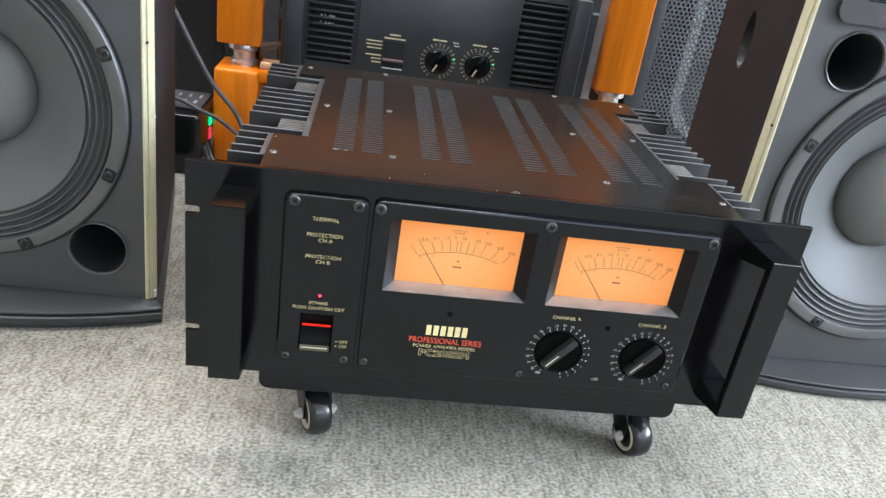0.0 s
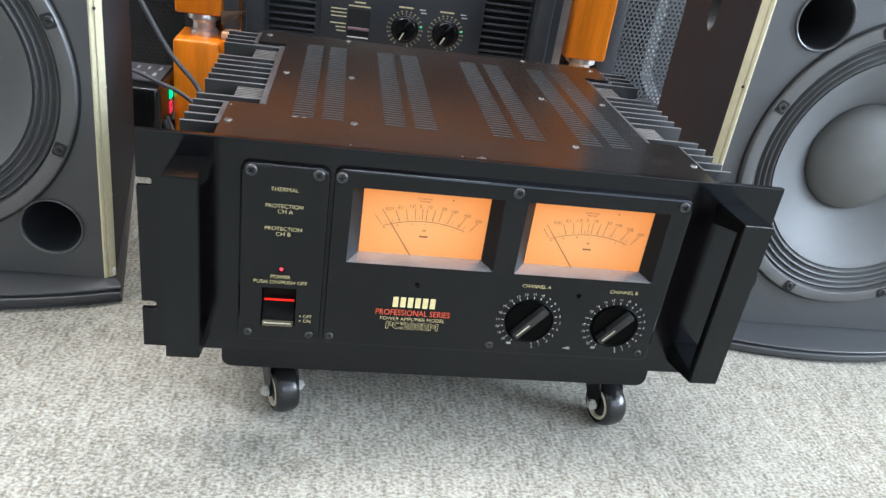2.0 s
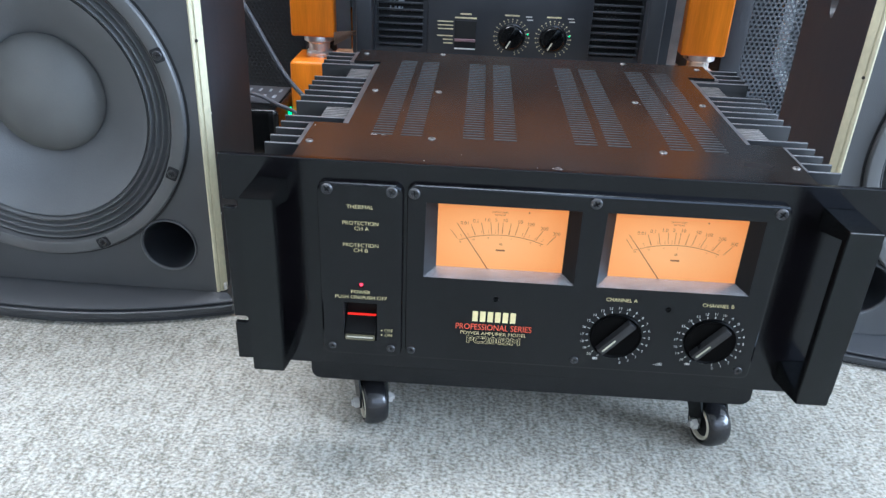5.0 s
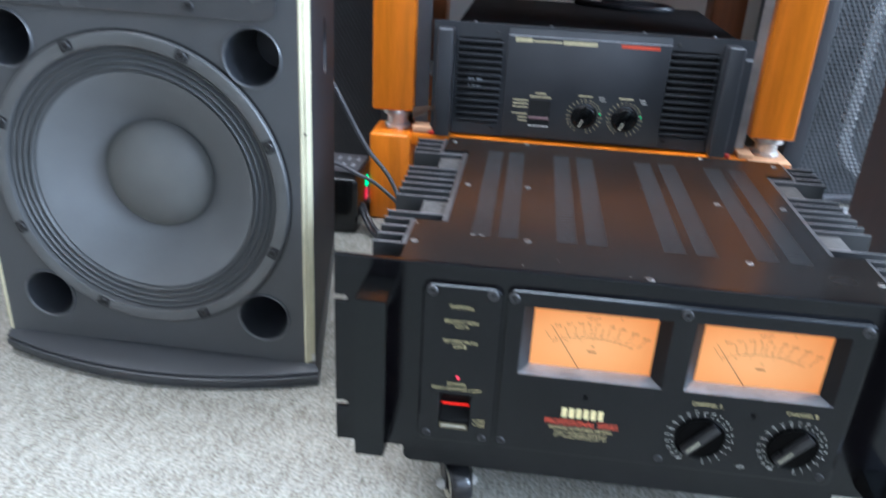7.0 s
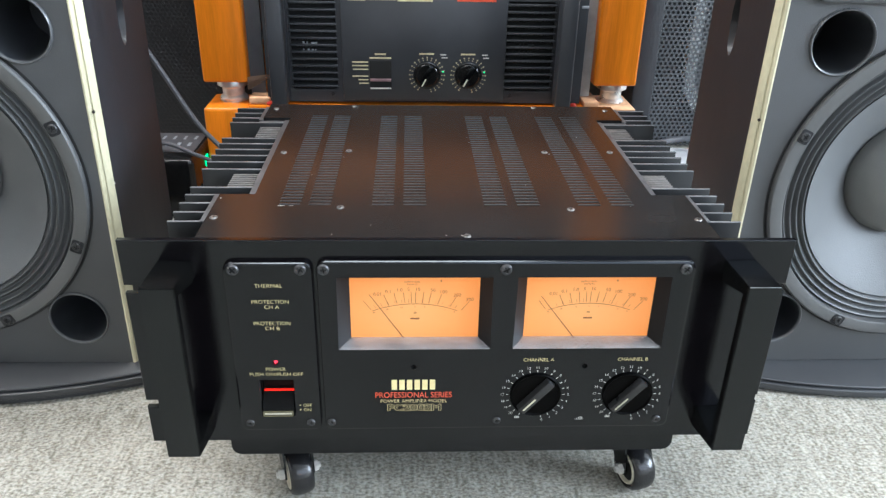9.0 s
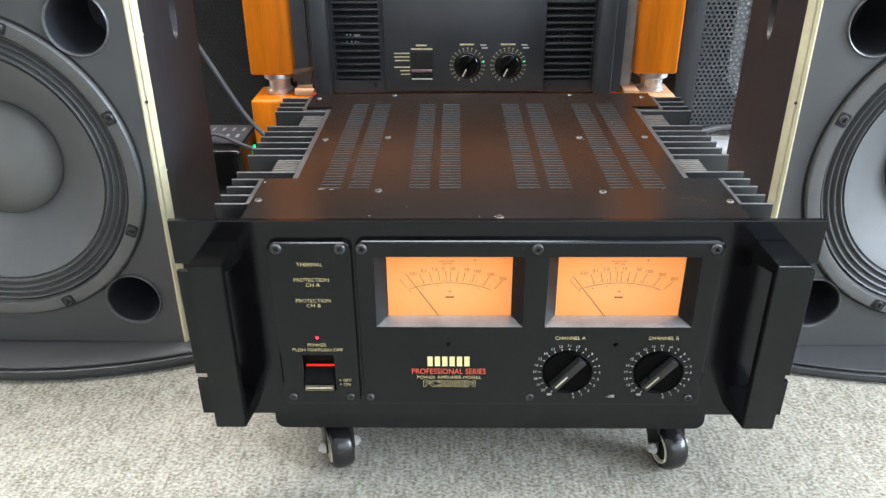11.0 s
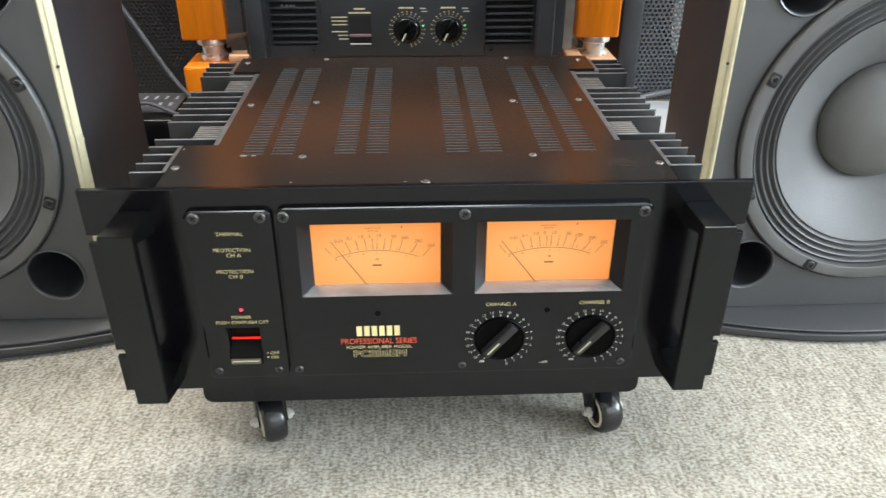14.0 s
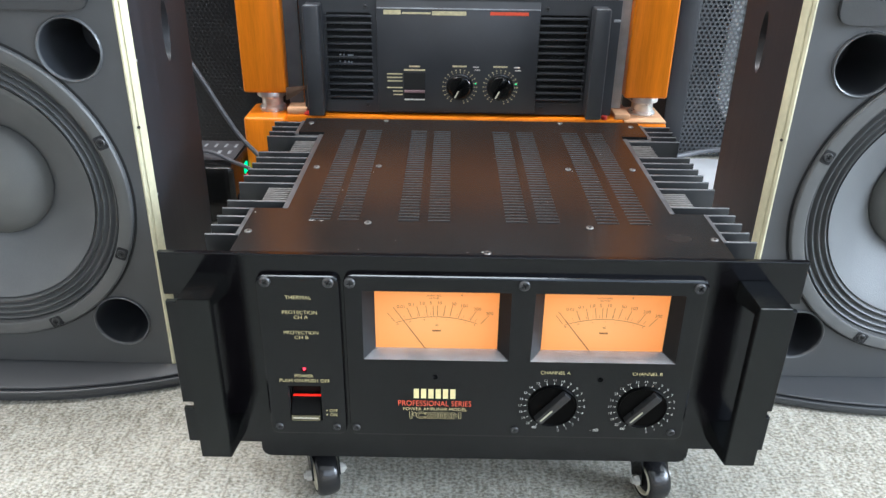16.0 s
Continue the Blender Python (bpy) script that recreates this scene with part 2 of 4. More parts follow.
SHEET = mat("white_plastic_sheet", (0.80, 0.81, 0.82), 0.45, vary=0.05, scale=20)

# ---- building helpers ----


def world_of(ob):
    m = ob.matrix_basis.copy()
    while ob.parent:
        ob = ob.parent
        m = ob.matrix_basis @ m
    return m


def mesh_of(name, bm, material, smooth=35):
    bmesh.ops.recalc_face_normals(bm, faces=bm.faces)
    me = bpy.data.meshes.new(name)
    bm.to_mesh(me)
    bm.free()
    for mm in material if isinstance(material, (list, tuple)) else (material,):
        me.materials.append(mm)
    if smooth:
        me.polygons.foreach_set("use_smooth", [True] * len(me.polygons))
        me.set_sharp_from_angle(angle=radians(smooth))
    return me


def part(name, bm, material, parent, label="", smooth=35):
    """Links a bmesh, written in world metres, as one mesh under a thing or part."""
    bm.transform(world_of(parent).inverted())
    ob = new(name, mesh_of(name, bm, material, smooth))
    ob.parent = parent
    return tagged(ob, label)


def shared(name, me, parent, m, label=""):
    """One more piece on a mesh that others use, at the world pose m."""
    ob = new(name, me)
    ob.parent = parent
    ob.matrix_basis = world_of(parent).inverted() @ m
    return tagged(ob, label)


def thing(name, x, y, z, label, category, group="", kind="", rz=0):
    ob = new(name)
    ob.empty_display_size = 0.05
    ob.matrix_basis = pose(x, y, z, 0, 0, rz)
    return tagged(ob, label, category, group, kind)


def solid(name, bm, material, label, category, group="", kind="", smooth=35):
    return tagged(new(name, mesh_of(name, bm, material, smooth)), label, category, group, kind)


def box(x0, x1, y0, y1, z0, z1, bevel=0.0, seg=2, bm=None):
    bm = bm or bmesh.new()
    got = bmesh.ops.create_cube(bm, size=1.0, matrix=Matrix.LocRotScale(((x0 + x1) / 2, (y0 + y1) / 2, (z0 + z1) / 2), None, (x1 - x0, y1 - y0, z1 - z0)))
    if bevel:
        edges = {e for v in got["verts"] for e in v.link_edges}
        bmesh.ops.bevel(bm, geom=list(edges), offset=bevel, segments=seg, profile=0.5, affect="EDGES")
    return bm


def lathe(profile, m, seg=48, bm=None, close=False):
    """Turns (radius, height) pairs round the z axis of the pose m."""
    bm = bm or bmesh.new()
    rings = []
    for r, h in profile:
        if r < 1e-6:
            rings.append([bm.verts.new(m @ Vector((0, 0, h)))])
        else:
            rings.append([bm.verts.new(m @ Vector((r * math.cos(2 * math.pi * k / seg), r * math.sin(2 * math.pi * k / seg), h))) for k in range(seg)])
    pairs = list(zip(rings, rings[1:])) + ([(rings[-1], rings[0])] if close else [])
    for a, b in pairs:
        for k in range(seg):
            q = [a[k % len(a)], a[(k + 1) % len(a)], b[(k + 1) % len(b)], b[k % len(b)]]
            q = list(dict.fromkeys(q))
            if len(q) > 2:
                bm.faces.new(q)
    return bm


def facing(x, y, z):
    """A pose whose z axis points to the front (-y) and whose y axis points up."""
    return Matrix.Translation((x, y, z)) @ Matrix.Rotation(radians(90), 4, "X")


def plate(outer, holes, d0, d1, at, bm=None):
    """A plate with holes: outlines in (u, v), thickness from d0 to d1, placed by at(u, v, d)."""
    bm = bm or bmesh.new()
    loops = [outer, *holes]
    front = [[bm.verts.new((u, v, 0)) for u, v in loop] for loop in loops]
    edges = [bm.edges.new((l[k], l[(k + 1) % len(l)])) for l in front for k in range(len(l))]
    made = bmesh.ops.triangle_fill(bm, edges=edges, use_beauty=True, use_dissolve=False, normal=(0, 0, 1))
    faces = [g for g in made["geom"] if isinstance(g, bmesh.types.BMFace)]
    twin = {}
    for l in front:
        for v in l:
            twin[v] = bm.verts.new(at(v.co.x, v.co.y, d1))
    for f in faces:
        bm.faces.new([twin[v] for v in reversed(f.verts)])
    for l in front:
        for k in range(len(l)):
            a, b = l[k], l[(k + 1) % len(l)]
            bm.faces.new((a, twin[a], twin[b], b))
    for l in front:
        for v in l:
            v.co = at(v.co.x, v.co.y, d0)
    return bm


def round_rect(u0, u1, v0, v1, r, seg=5):
    out = []
    for cu, cv, a0 in ((u1 - r, v1 - r, 0), (u0 + r, v1 - r, 90), (u0 + r, v0 + r, 180), (u1 - r, v0 + r, 270)):
        for k in range(seg + 1):
            a = radians(a0 + 90 * k / seg)
            out.append((cu + r * math.cos(a), cv + r * math.sin(a)))
    return out


def circle(u, v, r, seg=40, rv=None):
    return [(u + r * math.cos(2 * math.pi * k / seg), v + (rv or r) * math.sin(2 * math.pi * k / seg)) for k in range(seg)]


def front_at(u, v, d):
    return (u, d, v)


def tube(points, r, seg=10, steps=8, bm=None):
    bm = bm or bmesh.new()
    p = [Vector(q) for q in points]
    p = [2 * p[0] - p[1], *p, 2 * p[-1] - p[-2]]
    path = []
    for a, b, c, d in zip(p, p[1:], p[2:], p[3:]):
        for k in range(steps):
            t = k / steps
            path.append(0.5 * (2 * b + (c - a) * t + (2 * a - 5 * b + 4 * c - d) * t * t + (3 * b - a - 3 * c + d) * t**3))
    path.append(p[-2])
    rings = []
    for k, q in enumerate(path):
        way = (path[min(k + 1, len(path) - 1)] - path[max(k - 1, 0)]).normalized()
        side = way.cross(Vector((0.3, 0.2, 0.93))).normalized()
        up = side.cross(way)
        rings.append([bm.verts.new(q + r * (math.cos(2 * math.pi * j / seg) * side + math.sin(2 * math.pi * j / seg) * up)) for j in range(seg)])
    for a, b in zip(rings, rings[1:]):
        for j in range(seg):
            bm.faces.new((a[j], a[(j + 1) % seg], b[(j + 1) % seg], b[j]))
    for ring in (rings[0], rings[-1]):
        bm.faces.new(ring)
    return bm


def letters(text, width, height, x, y, z, align="CENTER", outline=0.0, weight=0.0):
    """Lettering that faces the front: its middle (or left end) at x, its middle height at z; width 0 keeps the font's own."""
    cu = bpy.data.curves.new("lettering", "FONT")
    cu.body, cu.size, cu.resolution_u = text, 1.0, 3
    if outline:
        cu.fill_mode, cu.bevel_depth, cu.bevel_resolution = "NONE", outline, 0
    cu.offset = weight
    ob = bpy.data.objects.new("lettering", cu)
    scene.collection.objects.link(ob)
    bpy.context.view_layer.update()
    me = bpy.data.meshes.new_from_object(ob)
    bm = bmesh.new()
    bm.from_mesh(me)
    bpy.data.objects.remove(ob)
    bpy.data.curves.remove(cu)
    bpy.data.meshes.remove(me)
    lo = [min(v.co[k] for v in bm.verts) for k in (0, 1)]
    hi = [max(v.co[k] for v in bm.verts) for k in (0, 1)]
    sv = height / (hi[1] - lo[1])
    su = width / (hi[0] - lo[0]) if width else sv
    left = x if align == "LEFT" else x - su * (hi[0] - lo[0]) / 2
    for v in bm.verts:
        v.co = (left + su * (v.co.x - lo[0]), y - 0.5 * sv * v.co.z if outline else y, z + sv * (v.co.y - (lo[1] + hi[1]) / 2))
    return bm


def join(*bms):
    out = bmesh.new()
    for b in bms:
        me = bpy.data.meshes.new("joined")
        b.to_mesh(me)
        b.free()
        out.from_mesh(me)
        bpy.data.meshes.remove(me)
    return out


def screw_mesh(name, r, material):
    """A cross-head screw; its face looks along +z."""
    w, l = 0.16 * r, 0.58 * r
    cross = [(l, -w), (l, w), (w, w), (w, l), (-w, l), (-w, w), (-l, w), (-l, -w), (-w, -w), (-w, -l), (w, -l), (w, -w)]
    bm = plate(circle(0, 0, 0.82 * r, 20), [cross], 0.42 * r, 0.0, lambda u, v, d: (u, v, d))
    lathe([(0.82 * r, 0.42 * r), (r, 0.2 * r), (r, 0)], Matrix(), 20, bm)
    bm.faces.ensure_lookup_table()
    lathe([(0, 0.06 * r), (0.8 * r, 0.06 * r)], Matrix(), 20, bm)
    for f in bm.faces:
        if all(abs(v.co.z - 0.06 * r) < 1e-7 for v in f.verts):
            f.material_index = 1
    return mesh_of(name, bm, (material, VOID))


PANEL_SCREW, LOW_SCREW = screw_mesh("screw", 0.0042, SCREW), screw_mesh("screw", 0.0032, SCREW)
COVER_SCREW = screw_mesh("screw", 0.0030, mat("worn_black_screw", (0.22, 0.21, 0.20), 0.35, metal=0.8, vary=0.6, scale=500))
SPEAKER_SCREW = screw_mesh("screw", 0.0046, mat("black_oxide_screw", (0.035, 0.035, 0.036), 0.45, metal=0.4, vary=0.3, scale=200))

# ---- room ----
RX0, RX1, RY0, RY1, RZ = -2.4, 3.6, -2.4, 1.45, 2.5
solid("floor", box(RX0 - 0.2, RX1 + 0.2, RY0 - 0.2, RY1 + 0.2, -0.05, 0.0), CARPET, "grey heathered loop-pile carpet floor", "floor", kind="structure")
solid("ceiling", box(RX0 - 0.2, RX1 + 0.2, RY0 - 0.2, RY1 + 0.2, RZ, RZ + 0.1), CEILING, "plain white painted ceiling", "ceiling", kind="structure")
solid("wall_north", box(RX0, RX1, RY1, RY1 + 0.12, 0, RZ), WALL, "off-white painted wall behind the rack", "wall", kind="structure")
solid("wall_west", box(RX0 - 0.12, RX0, RY0, RY1 + 0.12, 0, RZ), WALL, "off-white painted side wall", "wall", kind="structure")
solid("wall_east", plate([(RY0, 0), (RY1 + 0.12, 0), (RY1 + 0.12, RZ), (RY0, RZ)], [[(-2.0, 0.8), (0.0, 0.8), (0.0, 2.3), (-2.0, 2.3)]], RX1, RX1 + 0.12,
      lambda u, v, d: (d, u, v)), WALL, "off-white painted wall with a window opening", "wall", kind="structure", smooth=0)
# unseen wall; its opening is added round the front fill lamp
solid("wall_south", plate([(RX0 - 0.12, 0), (RX1 + 0.12, 0), (RX1 + 0.12, RZ), (RX0 - 0.12, RZ)], [[(0.2, 0.9), (2.8, 0.9), (2.8, 2.2), (0.2, 2.2)]],
      RY0, RY0 - 0.12, front_at), WALL, "off-white painted wall with a window opening", "wall", kind="structure", smooth=0)

for lx, ly, *_ in CEILING_LIGHTS:
    lamp = thing("ceiling_light", lx, ly, 2.45, "flat white ceiling light panel", "ceiling light", "ceiling lights")
    part("frame", plate([(lx - 0.62, ly - 0.32), (lx + 0.62, ly - 0.32), (lx + 0.62, ly + 0.32), (lx - 0.62, ly + 0.32)],
                        [[(lx - 0.59, ly - 0.29), (lx + 0.59, ly - 0.29), (lx + 0.59, ly + 0.29), (lx - 0.59, ly + 0.29)]], 2.45, 2.5, lambda u, v, d: (u, v, d)), CEILING, lamp, smooth=0)
    part("diffuser", box(lx - 0.59, lx + 0.59, ly - 0.29, ly + 0.29, 2.455, 2.47), SHEET, lamp, smooth=0)

# ---- main power amplifier ----
amp = thing("power_amplifier", 0, 0.18, 0.08, "black rack power amplifier with two lit orange meters, on casters", "amplifier")
PF = 0.006          # front of the main panel
SF = 0.0008         # front of the two sub-panels


def notched(x0, x1, z0, z1):
    out = [(x0, z0), (x1, z0)]
    for zc in (0.117, 0.218):
        out += [(x1, zc - 0.0032), (x1 - 0.0085, zc - 0.0032), (x1 - 0.0105, zc - 0.002), (x1 - 0.0105, zc + 0.002), (x1 - 0.0085, zc + 0.0032), (x1, zc + 0.0032)]
    out += [(x1, z1), (x0, z1)]
    for zc in (0.218, 0.117):
        out += [(x0, zc + 0.0032), (x0 + 0.0085, zc + 0.0032), (x0 + 0.0105, zc + 0.002), (x0 + 0.0105, zc - 0.002), (x0 + 0.0085, zc - 0.0032), (x0, zc - 0.0032)]
    return out


METERS = ((-0.0333, "A"), (0.0957, "B"))
MW, MZ0, MZ1 = 0.0948, 0.1738, 0.2258
wells = [[(cx - MW / 2 - 0.0088, MZ0 - 0.0048), (cx + MW / 2 + 0.0088, MZ0 - 0.0048), (cx + MW / 2 + 0.0082, MZ1 + 0.004), (cx - MW / 2 - 0.0082, MZ1 + 0.004)] for cx, _ in METERS]
fp = plate(notched(-0.2385, 0.2385, 0.080, 0.2565), wells + [[(-0.1505, 0.1085), (-0.1245, 0.1085), (-0.1245, 0.1425), (-0.1505, 0.1425)]], PF, PF + 0.0045, front_at)
bmesh.ops.recalc_face_normals(fp, faces=fp.faces)
bmesh.ops.bevel(fp, geom=[e for e in fp.edges if e.calc_face_angle(0) > 1.2 and all(abs(v.co.y - PF) < 1e-6 for v in e.verts) and all(abs(v.co.x) > 0.2 or v.co.z > 0.25 or v.co.z < 0.085 for v in e.verts)],
                offset=0.0006, segments=1, affect="EDGES")
part("front_panel", fp, PANEL, amp, "black anodised rack panel with open slots", smooth=0)


def sub_panel(x0, x1, z0, z1, holes):
    a, mid, b = [round_rect(x0 + e, x1 - e, z0 + e, z1 - e, 0.0062 - e) for e in (0.0016, 0.0005, 0.0)]
    bm = plate(a, holes, SF, SF + 0.001, front_at)
    for d0, d1, p, q in ((SF, SF + 0.0005, a, mid), (SF + 0.0005, SF + 0.0016, mid, b), (SF + 0.0016, PF, b, b)):
        va, vb = [bm.verts.new((u, d0, v)) for u, v in p], [bm.verts.new((u, d1, v)) for u, v in q]
        for k in range(len(va)):
            bm.faces.new((va[k], va[(k + 1) % len(va)], vb[(k + 1) % len(va)], vb[k]))
    bmesh.ops.remove_doubles(bm, verts=bm.verts, dist=1e-6)
    return bm


part("switch_panel", sub_panel(-0.1675, -0.1055, 0.094, 0.2412, [[(-0.1505, 0.1085), (-0.1245, 0.1085), (-0.1245, 0.1425), (-0.1505, 0.1425)], circle(-0.1365, 0.158, 0.0022, 16)]),
     PANEL, amp, smooth=20)
part("meter_panel", sub_panel(-0.1025, 0.1675, 0.094, 0.2425, wells + [circle(-0.034, 0.153, 0.0022, 16), circle(0.0955, 0.153, 0.0022, 16)]), PANEL, amp, smooth=20)
for x, z in ((-0.160, 0.2365), (-0.1135, 0.2365), (-0.0975, 0.2365), (0.031, 0.2365), (0.160, 0.2365), (-0.160, 0.102), (-0.1135, 0.102), (-0.0975, 0.102), (0.031, 0.102), (0.158, 0.102)):
    shared("screw", PANEL_SCREW if z > 0.2 else LOW_SCREW, amp, facing(x, SF, z) @ Matrix.Rotation(x * 40 + z * 90, 4, "Z"))
part("peg_hole", lathe([(0.0022, 0), (0.0022, -0.004), (0, -0.004)], facing(-0.034, SF, 0.153), 16), VOID, amp)
part("peg_hole", lathe([(0.0022, 0), (0.0022, -0.004), (0, -0.004)], facing(0.0955, SF, 0.153), 16), VOID, amp)

for cx, _ in METERS:
    x0, x1, yb = cx - MW / 2, cx + MW / 2, 0.0105
    bz = bmesh.new()
    outer = [bz.verts.new((u, SF, v)) for u, v in ((x0 - 0.0088, MZ0 - 0.0048), (x1 + 0.0088, MZ0 - 0.0048), (x1 + 0.0082, MZ1 + 0.004), (x0 - 0.0082, MZ1 + 0.004))]
    inner = [bz.verts.new((u, yb, v)) for u, v in ((x0, MZ0), (x1, MZ0), (x1, MZ1), (x0, MZ1))]
    for k in range(1, 4):
        bz.faces.new((outer[k], outer[(k + 1) % 4], inner[(k + 1) % 4], inner[k]))
    lip = bmesh.new()
    lip.faces.new([lip.verts.new(v.co) for v in (outer[0], outer[1], inner[1], inner[0])])
    meter = part("meter", box(x0, x1, yb, yb + 0.02, MZ0, MZ1), METER, amp, "lit orange meter face with black scale", smooth=0)
    part("bezel", bz, mat("satin_bezel", (0.006, 0.006, 0.0065), 0.5, vary=0.1, scale=30, spec=0.2), meter, smooth=0)
    part("lower_lip", lip, mat("satin_aluminium", (0.55, 0.55, 0.57), 0.24, metal=0.75, vary=0.12, scale=60), meter, "bright satin metal lip", smooth=0)
    ink = yb - 0.0004
    arc = bmesh.new()
    pts = [(cx + 0.085 * math.sin(a), MZ0 - 0.0562 + 0.085 * math.cos(a)) for a in np.linspace(-0.375, 0.375, 28)]
    va = [(arc.verts.new((u, ink, v)), arc.verts.new((u, ink, v + 0.0004))) for u, v in pts]
    for (a, b), (c, d) in zip(va, va[1:]):
        arc.faces.new((a, c, d, b))
    marks = (-0.66, -0.395, -0.265, -0.147, -0.05, 0.01, 0.113, 0.206, 0.34, 0.525, 0.70)
    for k in range(41):
        marks = marks + ((-0.62 + k * 0.033, ),) if k % 3 == 1 else marks
    for a in marks:
        minor = isinstance(a, tuple)
        a = a[0] if minor else a
        base_u = cx + 0.033 * a / 0.68
        base_v = MZ0 - 0.0562 + 0.085 * math.cos(0.375 * a / 0.68)
        length, w = (0.003, 0.00009) if minor else (0.0092, 0.00017)
        s, c = math.sin(a * 0.95), math.cos(a * 0.95)
        base_u, base_v = base_u + 0.0004 * s, base_v + 0.0012 * c
        q = [(-w, 0), (w, 0), (w, length), (-w, length)]
        arc.faces.new([arc.verts.new((base_u + c * p + s * t, ink, base_v - s * p + c * t)) for p, t in q])
    for word, a in (("0.01", -0.455), ("0.1", -0.315), ("1.0", -0.16), ("5", -0.05), ("10", 0.01), ("50", 0.20), ("100", 0.34), ("200", 0.515), ("300", 0.68)):
        u, v = cx + 0.0385 * a / 0.68 + 0.0018 * math.copysign(1, a), MZ0 - 0.0562 + 0.085 * math.cos(0.375 * a / 0.68) + 0.0125 * math.cos(a)
        arc = join(arc, letters(word, 0, 0.0026, u, ink, v, weight=-0.01))
    for word, a in (("40", -0.62), ("20", -0.42), ("10", -0.2), ("5", 0), ("3", 0.15), ("0", 0.45), ("3", 0.6)):
        u, v = cx + 0.033 * a / 0.68, MZ0 - 0.0562 + 0.085 * math.cos(0.375 * a / 0.68) - 0.0022
        arc = join(arc, letters(word, 0, 0.0012, u, ink, v))
    arc = join(arc, letters("dB", 0, 0.0016, cx, ink, MZ0 + 0.0215), letters("OUTPUT LEVEL", 0, 0.0012, cx - 0.002, ink, MZ1 - 0.0045), letters("WATTS 8\u03a9", 0, 0.0012, cx - 0.002, ink, MZ1 - 0.0066),
               box(cx - 0.0033, cx + 0.0033, ink - 0.0001, ink, MZ0 + 0.0158, MZ0 + 0.0170), lathe([(0, 0), (0.0006, 0)], facing(cx + 0.019, ink, MZ1 - 0.0038), 10))
    part("scale", arc, FACE_INK, meter, smooth=0)
    a = radians(-33.5 if cx < 0 else -37)
    nd = bmesh.new()
    px, pz = cx - (0.0080 if cx < 0 else 0.0092), MZ0
    q = [(-0.00032, 0), (0.00032, 0), (0.00016, 0.0455), (-0.00016, 0.0455)]
    s, c = math.sin(a), math.cos(a)
    nd.faces.new([nd.verts.new((px + c * u + s * v, yb - 0.0022, pz - s * u + c * v)) for u, v in q])
    part("needle", nd, NEEDLE_INK, meter, smooth=0)

# lettering of the switch panel
LY = SF - 0.00025
for word, w, h, x, z in (("THERMAL", 0.0195, 0.0030, -0.1365, 0.2235), ("PROTECTION", 0.0262, 0.0030, -0.1363, 0.2105), ("CH A", 0.0105, 0.0030, -0.1355, 0.2062),
                         ("PROTECTION", 0.0262, 0.0030, -0.1363, 0.1925), ("CH B", 0.0105, 0.0030, -0.1363, 0.1882), ("POWER", 0.0145, 0.0030, -0.1368, 0.1523),
                         ("PUSH ON/PUSH OFF", 0.0395, 0.0030, -0.1366, 0.1477), ("OFF", 0.0066, 0.0029, -0.1152, 0.1185), ("ON", 0.0056, 0.0029, -0.1155, 0.1143)):
    part("lettering", letters(word, w, h, x, LY, z, weight=-0.013), GOLD_INK, amp, smooth=0)
for z in (0.1185, 0.1143):
    part("index_dot", lathe([(0, 0.0002), (0.0006, 0.0002)], facing(-0.1208, SF, z), 10), GOLD_INK, amp)
# maker's mark as a plain bar; the words below it
for k in range(6):
    part("maker_mark", box(-0.0508 + 0.0058 * k, -0.0508 + 0.0058 * k + 0.0041, SF - 0.0004, SF + 0.0002, 0.1325, 0.1415), GOLD_INK, amp)
part("lettering", letters("PROFESSIONAL SERIES", 0.0585, 0.0052, -0.034, LY, 0.1275, weight=-0.004), RED_INK, amp, smooth=0)
part("lettering", letters("POWER AMPLIFIER MODEL", 0.051, 0.0030, -0.0338, LY, 0.1217, weight=-0.013), GOLD_INK, amp, smooth=0)
part("lettering", letters("PC2002M", 0.0415, 0.0068, -0.0335, LY, 0.1155, outline=0.013, weight=0.035), GOLD_INK, amp, smooth=0)
# power indicator and switch
part("power_led", lathe([(0.0015, -0.002), (0.0007, -0.0008), (0.0006, 0.0003), (0, 0.0006)], facing(-0.1365, SF, 0.158), 16), LED_LIT, amp, "glowing red indicator")
part("switch_well", join(box(-0.152, -0.1505, SF + 0.001, 0.03, 0.107, 0.144), box(-0.1245, -0.123, SF + 0.001, 0.03, 0.107, 0.144), box(-0.1505, -0.1245, SF + 0.001, 0.03, 0.107, 0.1085),
                            box(-0.1505, -0.1245, SF + 0.001, 0.03, 0.1425, 0.144), box(-0.1505, -0.1245, 0.026, 0.03, 0.1085, 0.1425)), VOID, amp, smooth=0)
rk = bmesh.new()
prof = [(0.022, 0.1418), (0.0105, 0.1418), (0.0125, 0.128), (-0.0015, 0.1165), (-0.0015, 0.110), (0.022, 0.110)]
l, r = [rk.verts.new((-0.1493, y, z)) for y, z in prof], [rk.verts.new((-0.1257, y, z)) for y, z in prof]
for k in range(len(prof)):
    rk.faces.new((l[k], l[(k + 1) % 6], r[(k + 1) % 6], r[k]))
rk.faces.new(l), rk.faces.new(r)
bmesh.ops.bevel(rk, geom=rk.edges[:], offset=0.0006, segments=2, affect="EDGES")
rocker = part("rocker", rk, mat("satin_black_rocker", (0.003, 0.003, 0.003), 0.5, vary=0.1, spec=0.12), amp, "glossy black rocker switch")
part("lit_line", box(-0.1490, -0.1260, 0.0090, 0.0120, 0.1260, 0.1268, 0.0003), RED_LIT, rocker, "glowing red line")
part("white_line", box(-0.1478, -0.1272, -0.0024, -0.0013, 0.1122, 0.1132), CREAM, rocker)
